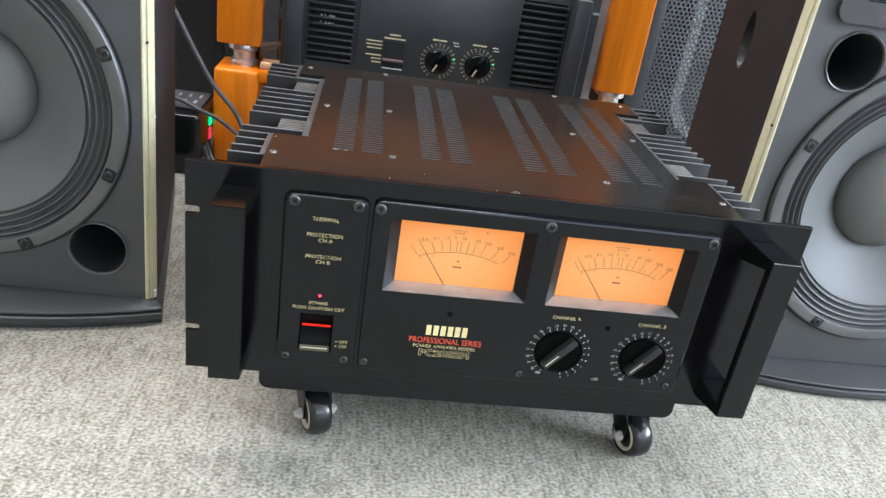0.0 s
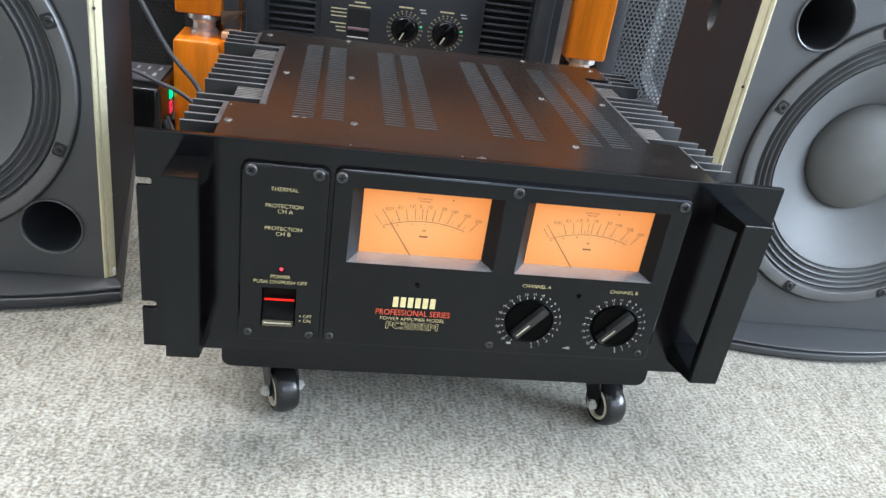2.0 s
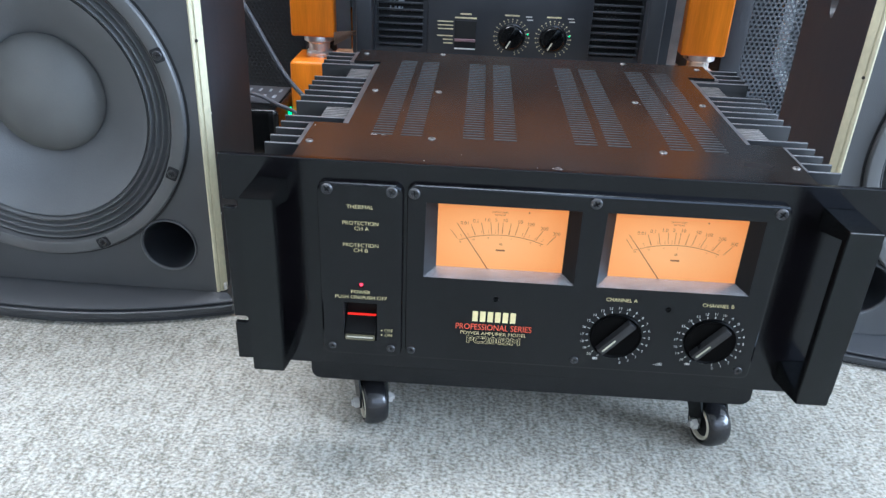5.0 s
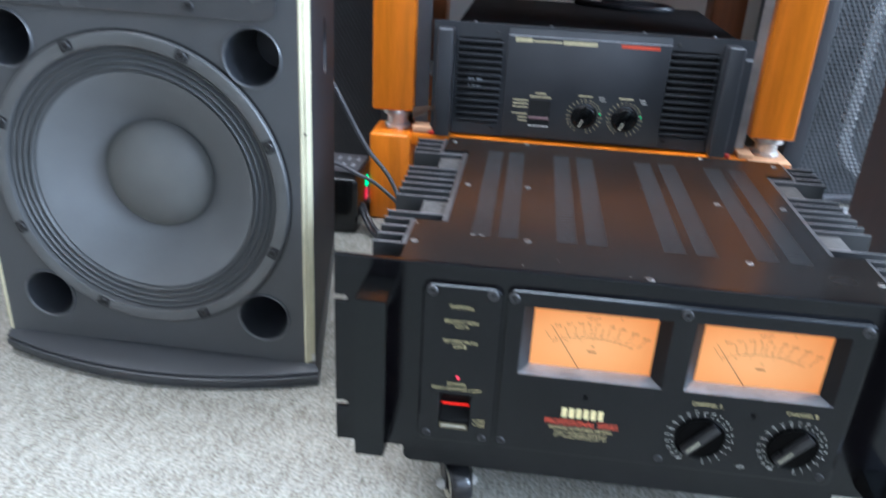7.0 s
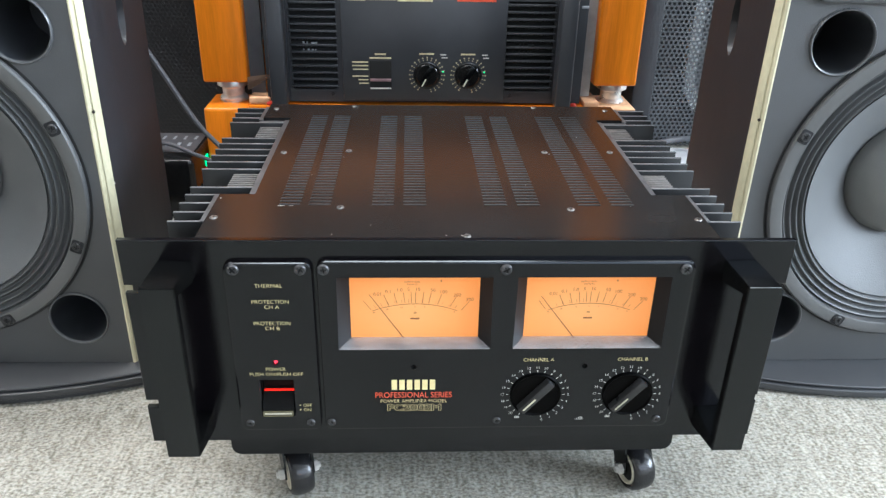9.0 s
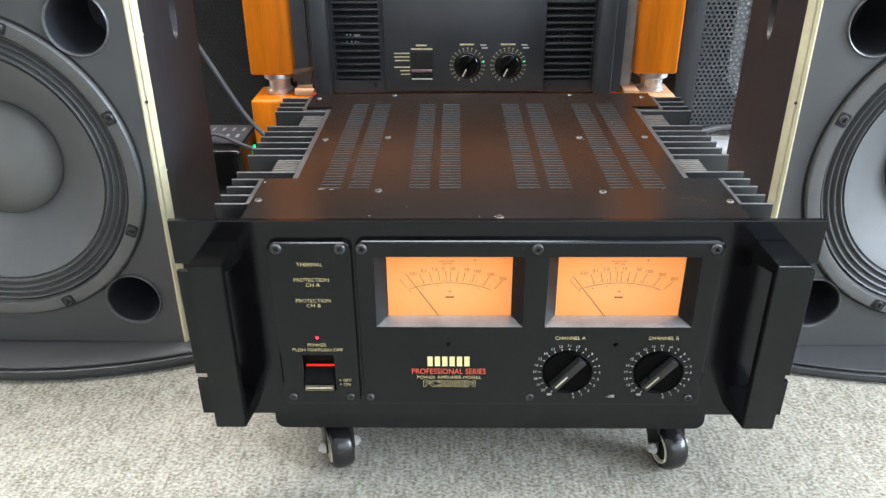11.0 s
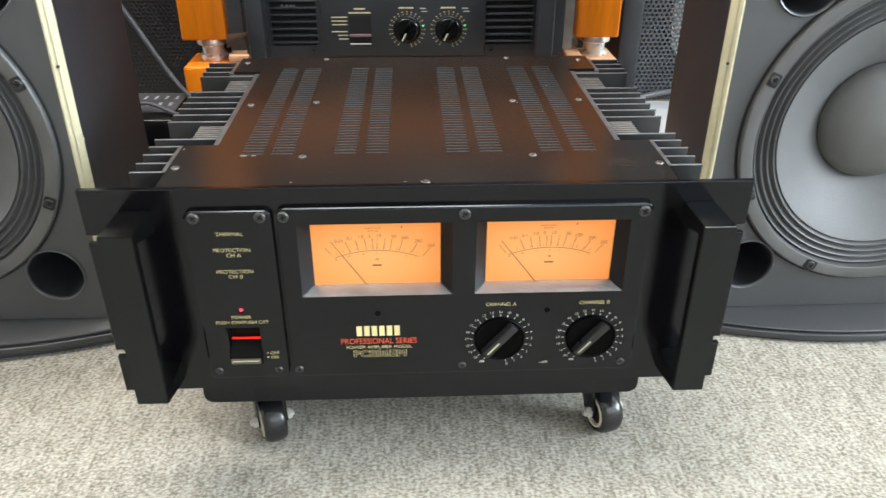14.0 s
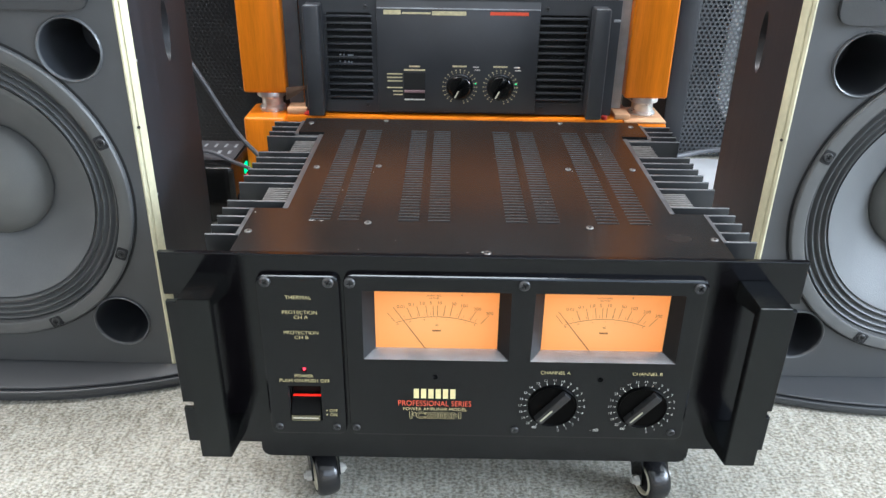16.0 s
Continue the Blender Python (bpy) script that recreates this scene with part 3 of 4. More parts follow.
part("rim", plate(round_rect(-0.1489, -0.1261, 0.1105, 0.1150, 0.0008), [round_rect(-0.1482, -0.1268, 0.1112, 0.1143, 0.0005)], -0.0026, -0.0013, front_at), mat("brass_rim", (0.20, 0.18, 0.11), 0.4, metal=0.6), rocker, smooth=0)

# channel controls
for cx, name in ((0.0598, "CHANNEL A"), (0.1315, "CHANNEL B")):
    cz = 0.1268
    part("lettering", letters(name, 0.0232, 0.0030, cx + 0.0003, LY, 0.1592, weight=-0.012), GOLD_INK, amp, smooth=0)
    ring = bmesh.new()
    for k, word in enumerate(["\u221e"] + [str(20 - j) for j in range(21)]):
        a = radians(239 - 14.95 * k)
        c, s = math.cos(a), math.sin(a)
        q = [(0.0210, -0.00025), (0.0229, -0.00025), (0.0229, 0.00025), (0.0210, 0.00025)]
        ring.faces.new([ring.verts.new((cx + c * u - s * v, LY, cz + s * u + c * v)) for u, v in q])
        if word != "\u221e":
            ring = join(ring, letters(word, 0, 0.0022, cx + 0.0255 * c, LY, cz + 0.0253 * s, weight=-0.012))
        else:
            for d in (-0.0009, 0.0009):
                ring = join(ring, plate(circle(cx + 0.0255 * c + d, cz + 0.0253 * s, 0.0010, 12), [circle(cx + 0.0255 * c + d, cz + 0.0253 * s, 0.0006, 12)], LY, LY + 0.0001, front_at))
    part("dial_scale", ring, WHITE_INK, amp, smooth=0)
    knob = part("knob", lathe([(0.0198, 0.0), (0.0198, 0.0012), (0.0193, 0.0018), (0.0184, 0.0014), (0.0178, 0.0008), (0, 0.0006)], facing(cx, SF, cz), 56), mat("knob_black", (0.0012, 0.0012, 0.0013), 0.35, vary=0.1, spec=0.05), amp, "glossy black rotary knob")
    turn = facing(cx, SF, cz) @ Matrix.Rotation(radians(230), 4, "Z")
    bar = box(-0.0172, 0.0172, -0.0044, 0.0044, 0.0002, 0.0056, 0.0008)
    for v in bar.verts:
        if v.co.z > 0.003:
            v.co.y *= 0.72
    bar.transform(turn)
    part("grip", bar, mat("satin_black_grip", (0.016, 0.016, 0.017), 0.30, vary=0.1, spec=0.40), knob)
    line = box(0.0010, 0.0146, -0.0006, 0.0006, 0.0054, 0.0059)
    line.transform(turn)
    part("pointer", line, mat("dull_cream_line", (0.46, 0.45, 0.34), 0.5), knob)
part("lettering", letters("-dB", 0.0068, 0.0026, 0.0957, LY, 0.1033, weight=-0.012), WHITE_INK, amp, smooth=0)

# handles: a flat strap folded out from the panel
for side in (-1, 1):
    xi, xo, yf, yb = 0.1895, 0.2125, -0.0365, PF
    prof_o = [(yb, 0.2410), (yf, 0.2425), (yf, 0.1015), (yb, 0.0915)]
    prof_i = [(yb, 0.2235), (yf + 0.0075, 0.2330), (yf + 0.0075, 0.1085), (yb, 0.1105)]
    hb = bmesh.new()
    loop = prof_o + prof_i[::-1]
    a, b = [hb.verts.new((side * xi, y, z)) for y, z in loop], [hb.verts.new((side * xo, y, z)) for y, z in loop]
    n = len(loop)
    for k in range(n):
        if k != n - 1:
            hb.faces.new((a[k], a[(k + 1) % n], b[(k + 1) % n], b[k]))
    for v in (a, b):
        for k in range(3):
            hb.faces.new((v[k], v[k + 1], v[n - 2 - k], v[n - 1 - k]))
    hb.faces.new((a[n - 1], a[0], b[0], b[n - 1]))
    bmesh.ops.recalc_face_normals(hb, faces=hb.faces)
    bmesh.ops.bevel(hb, geom=[e for e in hb.edges if e.calc_face_angle(0) > 0.3], offset=0.0006, segments=2, affect="EDGES")
    grip = part("handle", hb, HANDLE, amp, "black folded rack handle", smooth=30)
    # pale strip standing in for the highlight on the right handle's top edge
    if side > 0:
        part("edge_highlight", box(min(side * xi, side * xo) + 0.0008, max(side * xi, side * xo) - 0.0008, yf + 0.0001, yf + 0.0016, 0.2408, 0.2422, 0.0003), EDGE_GLINT, grip, "pale strip painted as the edge's highlight")

# body, cover with slots, heat sinks
part("chassis", box(-0.1585, 0.1585, 0.036, 0.353, 0.0815, 0.236), VOID, amp, smooth=0)
COLS = [(-0.1385, -0.1220), (-0.1155, -0.0985), (-0.0665, -0.0495), (-0.0420, -0.0240), (0.0215, 0.0395), (0.0475, 0.0655), (0.0960, 0.1140), (0.1225, 0.1405)]
pitch, first = 0.00615, 0.0765
SLOTS = [(first + pitch * k, first + pitch * k + 0.0030) for k in range(39)]
xb = sorted({-0.1885, -0.1605, 0.1605, 0.1885, *[x for c in COLS for x in c]})
yb = sorted({0.0105, 0.0985, 0.304, 0.3545, *[y for c in SLOTS for y in c]})
cv = bmesh.new()
vs = {}
ZT, ZU, ZS = 0.2525, 0.2518, 0.2365


def cover_vert(i, j, z):
    if (i, j, z) not in vs:
        vs[i, j, z] = cv.verts.new((xb[i], yb[j], z))
    return vs[i, j, z]


def cover_cell(i, j):
    """0 outside the cover, 1 sheet, 2 slot."""
    if not (0 <= i < len(xb) - 1 and 0 <= j < len(yb) - 1):
        return 0
    x, y = (xb[i] + xb[i + 1]) / 2, (yb[j] + yb[j + 1]) / 2
    if abs(x) > 0.1605 and 0.0985 < y < 0.304:
        return 0
    return 2 if any(a < x < b for a, b in COLS) and any(a < y < b for a, b in SLOTS) else 1


for i in range(len(xb) - 1):
    for j in range(len(yb) - 1):
        if cover_cell(i, j) != 1:
            continue
        corners = [(i, j), (i + 1, j), (i + 1, j + 1), (i, j + 1)]
        cv.faces.new([cover_vert(a, b, ZT) for a, b in corners])
        for k, (di, dj) in enumerate(((0, -1), (1, 0), (0, 1), (-1, 0))):
            beside = cover_cell(i + di, j + dj)
            if beside != 1:
                (a, b), (c, d) = corners[k], corners[(k + 1) % 4]
                low = ZU if beside == 2 else ZS
                cv.faces.new((cover_vert(a, b, ZT), cover_vert(a, b, low), cover_vert(c, d, low), cover_vert(c, d, ZT))).material_index = int(beside == 2)
top_cover = part("top_cover", cv, (COVER, mat("slot_edge", (0.11, 0.11, 0.11), 0.5, vary=0.2, scale=200)), amp, "dark bronze enamelled cover with rows of slots", smooth=0)
part("inner_screen", box(-0.150, 0.150, 0.07, 0.325, 0.2362, 0.2478), INNER, amp, smooth=0)
for x, y in ((-0.0905, 0.072), (0.0885, 0.069), (-0.093, 0.202), (0.089, 0.201), (-0.152, 0.197), (0.151, 0.202), (-0.183, 0.053), (0.183, 0.050), (-0.180, 0.336), (0.178, 0.338),
             (-0.097, 0.348), (0.100, 0.348), (0.004, 0.021)):
    shared("screw", COVER_SCREW, top_cover, Matrix.Translation((x, y, ZT - 0.0004)) @ Matrix.Rotation(x * 50, 4, "Z"))

CHIP = mat("bare_metal_chip", (0.62, 0.60, 0.57), 0.4, metal=0.3)
for x, y, w, h in ((-0.1365, 0.0752, 0.006, 0.0012), (-0.129, 0.0750, 0.004, 0.0008), (-0.093, 0.024, 0.0010, 0.0010), (-0.0965, 0.186, 0.0008, 0.0010), (-0.120, 0.141, 0.0009, 0.0009), (0.112, 0.170, 0.0010, 0.0012),
                   (0.020, 0.228, 0.0012, 0.0010), (0.019, 0.243, 0.0014, 0.0009), (0.128, 0.246, 0.0012, 0.0014), (0.098, 0.236, 0.0008, 0.0008), (-0.066, 0.040, 0.0006, 0.0008), (0.0925, 0.196, 0.0016, 0.0008),
                   (-0.186, 0.090, 0.0012, 0.0016), (0.001, 0.0225, 0.0030, 0.0008), (-0.011, 0.0222, 0.0010, 0.0007), (0.137, 0.075, 0.0010, 0.0006), (0.060, 0.120, 0.0006, 0.0006)):
    chip = bmesh.new()
    chip.faces.new([chip.verts.new((x + w * random.uniform(0.35, 0.6) * math.cos(a), y + h * random.uniform(0.35, 0.6) * math.sin(a), ZT + 0.00008)) for a in np.linspace(0, 2 * math.pi, 9)[:-1]])
    part("paint_chip", chip, CHIP, top_cover, smooth=0)

FINS = [(0.0525, 0.190, 0.2175), (0.0695, 0.192, 0.2175), (0.0870, 0.193, 0.2175), (0.1035, 0.190, 0.2175), (0.1195, 0.166, 0.2175), (0.1615, 0.166, 0.2180), (0.1795, 0.166, 0.2180),
        (0.1965, 0.166, 0.2180), (0.2130, 0.166, 0.2180), (0.2295, 0.166, 0.2180), (0.2455, 0.166, 0.2190), (0.2960, 0.166, 0.2215), (0.3120, 0.190, 0.2225), (0.3290, 0.190, 0.2230), (0.3470, 0.190, 0.2240)]
for side in (-1, 1):
    def bx(x0, x1, *rest, **kw):
        return box(min(side * x0, side * x1), max(side * x0, side * x1), *rest, **kw)
    base = join(bx(0.1610, 0.1665, 0.0995, 0.303, 0.09, 0.2505, bevel=0.0006), bx(0.1615, 0.1925, 0.0985, 0.1035, 0.09, 0.2495, bevel=0.0006),
                                  bx(0.1890, 0.1935, 0.0515, 0.1035, 0.09, 0.2505, bevel=0.0006), bx(0.1615, 0.1925, 0.298, 0.3035, 0.09, 0.2495, bevel=0.0006),
                                  bx(0.1890, 0.1935, 0.303, 0.351, 0.09, 0.2505, bevel=0.0006))
    for face in base.faces:
        face.material_index = int(min(v.co.z for v in face.verts) > 0.2480)
    sink = part("heat_sink", base, (FIN, mat("dull_sink_edge", (0.075, 0.075, 0.078), 0.45, metal=0.3, vary=0.35, scale=60)), amp, "black finned heat sink")
    for y, xi, xo in FINS:
        fin = bx(xi - 0.001, xo, y - 0.0012, y + 0.0012, 0.09, 0.250, bevel=0.0005)
        # the top faces are paler than the sides
        for face in fin.faces:
            if min(v.co.z for v in face.verts) > 0.2490:
                face.material_index = 1
        part("fin", fin, (FIN, FIN_EDGE), sink, smooth=30)
    for y0, y1 in ((0.1245, 0.1570), (0.2500, 0.2900)):
        part("transistor_block", bx(0.166, 0.189, y0, y1, 0.12, 0.238, bevel=0.0008), FIN, sink, smooth=30)
        for k in range(7):
            y = y0 + (y1 - y0) * (k + 0.5) / 7
            part("rib", bx(0.1665, 0.1895, y - 0.0010, y + 0.0010, 0.2375, 0.2475, bevel=0.0004), mat("dusty_rib", (0.115, 0.107, 0.10), 0.6, vary=0.3, scale=120), sink, smooth=30)

# ---- rolling base with casters ----
dolly = thing("rolling_base", 0, 0.18, 0.0, "black steel base tray on four swivel casters", "rolling base")
tray = plate(round_rect(-0.1815, 0.1815, 0.0565, 0.0800, 0.008, 4), [], 0.0165, 0.352, front_at)
part("tray", tray, PANEL, dolly, smooth=30)


def caster(wx, wy, yaw):
    a = radians(yaw)
    stem = Vector((wx - 0.020 * math.sin(a), wy + 0.020 * math.cos(a), 0))
    root = thing("caster", stem.x, stem.y, 0.0, "", "")
    root.parent = dolly
    root.matrix_basis = world_of(dolly).inverted() @ pose(stem.x, stem.y, 0, 0, 0, yaw)
    m = pose(stem.x, stem.y, 0, 0, 0, yaw)
    c = m @ Matrix.Translation((0, -0.020, 0.021))
    k = 0.857
    along = c @ Matrix.Rotation(radians(90), 4, "Y")
    part("tyre", lathe([(k * a, k * b) for a, b in ((0.0165, -0.0105), (0.0190, -0.0118), (0.0212, -0.0112), (0.0230, -0.0092), (0.0241, -0.0055), (0.0245, 0), (0.0241, 0.0055), (0.0230, 0.0092), (0.0212, 0.0112), (0.0190, 0.0118), (0.0165, 0.0105))], along, 48), RUBBER, root, "glossy black tyre")
    part("hub", lathe([(k * a, k * b) for a, b in ((0, -0.0085), (0.0135, -0.0085), (0.0138, -0.0100), (0.0150, -0.0121), (0.0166, -0.0121), (0.0172, -0.0100), (0.0172, 0.0100), (0.0166, 0.0121), (0.0150, 0.0121), (0.0138, 0.0100), (0.0135, 0.0085), (0, 0.0085))], along, 40), CREAM, root, "cream plastic hub ring")
    for s in (-1, 1):
        part("bearing_cap", lathe([(k * a, k * b) for a, b in ((0.0136, 0.0088), (0.0120, 0.0094), (0.0070, 0.0090), (0, 0.0090))], c @ Matrix.Rotation(radians(90 * s), 4, "Y"), 32), VOID, root)
    for s in (-1, 1):
        pl = plate([(0.016, 0.0555), (-0.014, 0.0555), (-0.0250, 0.034), (-0.0265, 0.019), (-0.020, 0.0145), (-0.0125, 0.017), (-0.004, 0.028), (0.010, 0.044)], [], s * 0.0112, s * 0.0128, lambda u, v, d: (d, u, v))
        pl.transform(m)
        part("fork", pl, HANDLE, root, smooth=30)
        part("axle_nut", lathe([(0.0050, 0.0124), (0.0050, 0.0162), (0.0044, 0.0171), (0.0030, 0.0171), (0.0028, 0.0192), (0, 0.0196)], c @ Matrix.Rotation(radians(90 * s), 4, "Y"), 6), ZINC, root, "bright zinc-plated nut")
    top = box(-0.0128, 0.0128, -0.014, 0.014, 0.0525, 0.0564, 0.0006)
    top.transform(m)
    part("top_plate", top, HANDLE, root)
    return root


caster(-0.1330, 0.036, 21)
caster(0.1610, 0.036, 16)
caster(-0.135, 0.300, 75)
caster(0.140, 0.305, 110)

# ---- loudspeakers beside the amplifier ----
SX, SY = -0.4912, 0.190        # middle of the drivers of the first one
HW, SH, DEPTH, TAPER = 0.1830, 0.66, 0.345, {-1: 0.082, 1: 0.066}
BX = SX - 0.004                # the cabinet sits a little to one side of its drivers
speaker = thing("loudspeaker", SX, SY, 0, "black two-way loudspeaker with cream edge trim, standing on carpet", "loudspeaker", "loudspeakers beside the amplifier")
WZ, WR = 0.2205, 0.1575
ports = [(SX + dx, WZ + dz) for dx in (-0.1235, 0.1245) for dz in (-0.140, 0.142)]
horn_open = [(SX - 0.137, 0.418), (SX + 0.131, 0.418), (SX + 0.131, 0.600), (SX - 0.137, 0.600)]
part("baffle", plate([(BX - HW + 0.009, 0.0272), (BX + HW - 0.009, 0.0272), (BX + HW - 0.009, SH), (BX - HW + 0.009, SH)],
                     [circle(SX, WZ, 0.1462, 64), *[circle(x, z, 0.0268, 32) for x, z in ports], horn_open], SY, SY + 0.018, front_at), BAFFLE, speaker, smooth=0)
for s in (-1, 1):
    tr = bmesh.new()
    prof = [(HW - 0.0095, SY + 0.004), (HW - 0.0095, SY - 0.0004), (HW - 0.0080, SY - 0.0008), (HW - 0.0060, SY + 0.0006), (HW - 0.0056, SY + 0.0024), (HW - 0.0048, SY + 0.0026), (HW - 0.0043, SY + 0.0016), (HW - 0.0008, SY + 0.0056),
            (HW, SY + 0.0078), (HW - 0.006, SY + 0.0078)]
    a, b = [tr.verts.new((BX + s * x, y, 0.0272)) for x, y in prof], [tr.verts.new((BX + s * x, y, SH)) for x, y in prof]
    for k in range(len(prof)):
        tr.faces.new((a[k], a[(k + 1) % len(prof)], b[(k + 1) % len(prof)], b[k]))
    tr.faces.new(a), tr.faces.new(b)
    part("edge_trim", tr, TRIM, speaker, "scuffed cream edge strip", smooth=25)
    ex, ey = s * (HW - 0.0001), SY + 0.0079
    ox, oy = -s * TAPER[s], DEPTH
    L = math.hypot(ox, oy)
    tx, ty = ox / L, oy / L
    nx, ny = -s * ty, s * tx
    if nx * s > 0:
        nx, ny = -nx, -ny

    def side_at(u, v, d, ex=ex, ey=ey, tx=tx, ty=ty, nx=nx, ny=ny):
        return (BX + ex + tx * u + nx * d, ey + ty * u + ny * d, v)
    part("side_panel", plate([(0, 0.028), (L, 0.028), (L, SH), (0, SH)], [circle(0.180, 0.345, 0.023, 28, 0.034)], 0.0, 0.015, side_at), VENEER, speaker, "dark wood-grain side", smooth=0)
    cup = bmesh.new()
    rings = [[cup.verts.new(side_at(u, v, d)) for u, v in circle(0.180, 0.345, r, 28, rv)] for r, rv, d in ((0.023, 0.034, 0.0), (0.0215, 0.032, 0.012), (0.018, 0.027, 0.026), (0.008, 0.014, 0.032))]
    for p, q in zip(rings, rings[1:]):
        for k in range(28):
            cup.faces.new((p[k], p[(k + 1) % 28], q[(k + 1) % 28], q[k]))
    cup.faces.new(rings[-1])
    part("handle_cup", cup, mat("satin_black_cup", (0.02, 0.02, 0.022), 0.42, vary=0.15), speaker, "recessed black carrying grip")
bk = bmesh.new()
for z0, z1 in ((0.028, 0.040), (SH - 0.012, SH)):
    q = [(BX - HW + 0.016, SY + 0.019), (BX + HW - 0.016, SY + 0.019), (BX + HW - TAPER[1] - 0.016, SY + DEPTH), (BX - HW + TAPER[-1] + 0.016, SY + DEPTH)]
    a, b = [bk.verts.new((x, y, z0)) for x, y in q], [bk.verts.new((x, y, z1)) for x, y in q]
    for k in range(4):
        bk.faces.new((a[k], a[(k + 1) % 4], b[(k + 1) % 4], b[k]))
    bk.faces.new(a), bk.faces.new(b)
box(BX - HW + TAPER[-1] + 0.014, BX + HW - TAPER[1] - 0.014, SY + DEPTH, SY + DEPTH + 0.009, 0.028, SH, bm=bk)
part("cabinet_back", bk, VENEER, speaker, smooth=0)
wm = facing(SX, SY, WZ)
# flat black ring drawn for the shade in the groove round the frame
part("groove_shade", lathe([(0.1600, -0.0005), (0.1600, 0.0004), (0.1570, 0.0004)], wm, 96), VOID, speaker, "dark ring for the shaded gap round the driver frame")
woofer = part("woofer_frame", lathe([(WR, -0.002), (WR, 0.004), (WR - 0.0015, 0.0055), (0.1460, 0.0060), (0.1442, 0.0050), (0.1434, 0.0010), (0.1430, -0.006)], wm, 96), FRAME, speaker, "grey driver frame ring")
waves = [(0.1432, -0.002)]
for k in range(37):
    t = k / 36
    waves.append((0.1428 - 0.0255 * t, -0.002 - 0.002 * t + 0.0022 * math.sin(t * 2 * math.pi * 4 - 0.6)))
part("surround", lathe(waves, wm, 96), SURROUND, woofer, "pleated black surround")
part("cone", lathe([(0.1174 - 0.0596 * (k / 18), -0.0040 - 0.042 * (k / 18) ** 1.10) for k in range(19)], wm, 96), CONE, woofer, "grey paper cone")
part("dust_cap", lathe([(0.0600, -0.0432), (0.0588, -0.0375), (0.0542, -0.0322), (0.0456, -0.0262), (0.0352, -0.0216), (0.0228, -0.0184), (0.0114, -0.0168), (0, -0.0164)], wm, 64), DUSTCAP, woofer, "domed grey dust cap")
for k in range(8):
    a = radians(22.5 + 45 * k)
    x, z = SX + 0.1508 * math.cos(a), WZ + 0.1508 * math.sin(a)
    shared("screw", SPEAKER_SCREW, woofer, facing(x, SY - 0.0055, z) @ Matrix.Rotation(k * 1.3, 4, "Z"))
    # flat pad coloured dark for the shade in the screw's recess
    pad = plate(round_rect(-0.0066, 0.0066, -0.0054, 0.0054, 0.002, 3), [], 0.0, 0.0012, lambda u, v, d: (u, v, d))
    pad.transform(facing(x, SY - 0.0050, z) @ Matrix.Rotation(a + radians(90), 4, "Z"))
    part("screw_pad", pad, mat("recess_shade", (0.020, 0.020, 0.021), 0.75, spec=0.2), woofer, "dark flat pad for the shaded recess round a screw")
PORT_RIM = mat("grey_port_rim", (0.075, 0.077, 0.080), 0.30, vary=0.15, scale=40)
for x, z in ports:
    port = part("port", lathe([(0.0268, 0.0006), (0.0262, -0.004), (0.0258, -0.085), (0, -0.085)], facing(x, SY, z), 40), mat("port_tube", (0.026, 0.028, 0.032), 0.40, vary=0.1), speaker, "round bass port")
    part("port_rim", lathe([(0.0294, -0.0005), (0.0293, 0.0016), (0.0284, 0.0027), (0.0274, 0.0021), (0.0267, 0.0004)], facing(x, SY, z), 40), PORT_RIM, port, "grey rounded rim")
# horn
hf = part("horn_flange", plate(round_rect(SX - 0.1600, SX + 0.1500, 0.397, 0.640, 0.012), [horn_open], SY - 0.006, SY - 0.0005, front_at), HORN, speaker, "grey horn mounting plate", smooth=20)
hb = bmesh.new()
levels = [(horn_open, SY - 0.0058), ([(SX - 0.108, 0.421), (SX + 0.104, 0.421), (SX + 0.104, 0.597), (SX - 0.108, 0.597)], SY + 0.050),
          ([(SX - 0.030, 0.450), (SX + 0.030, 0.450), (SX + 0.030, 0.568), (SX - 0.030, 0.568)], SY + 0.120), ([(SX - 0.010, 0.49), (SX + 0.018, 0.49), (SX + 0.018, 0.53), (SX - 0.010, 0.53)], SY + 0.16)]
rings = [[hb.verts.new((u, y, v)) for u, v in loop] for loop, y in levels]
for p, q in zip(rings, rings[1:]):
    for k in range(4):
        hb.faces.new((p[k], p[(k + 1) % 4], q[(k + 1) % 4], q[k]))
hb.faces.new(rings[-1])
part("horn", hb, HORN, speaker, "grey flared horn", smooth=0)
for dx, z in ((-0.078, 0.4065), (0.069, 0.4065), (0.1410, 0.466), (0.1410, 0.57), (-0.149, 0.470), (-0.149, 0.57)):
    shared("screw", SPEAKER_SCREW, hf, facing(SX + dx, SY - 0.006, z))
# bowed plinth: a sloping top, a groove, a rounded lower band and a set-back foot
PLINTH = mat("moulded_black_plastic", (0.043, 0.045, 0.049), 0.40, vary=0.12, scale=6, bump=0.12, fine=900, rough_vary=0.03)


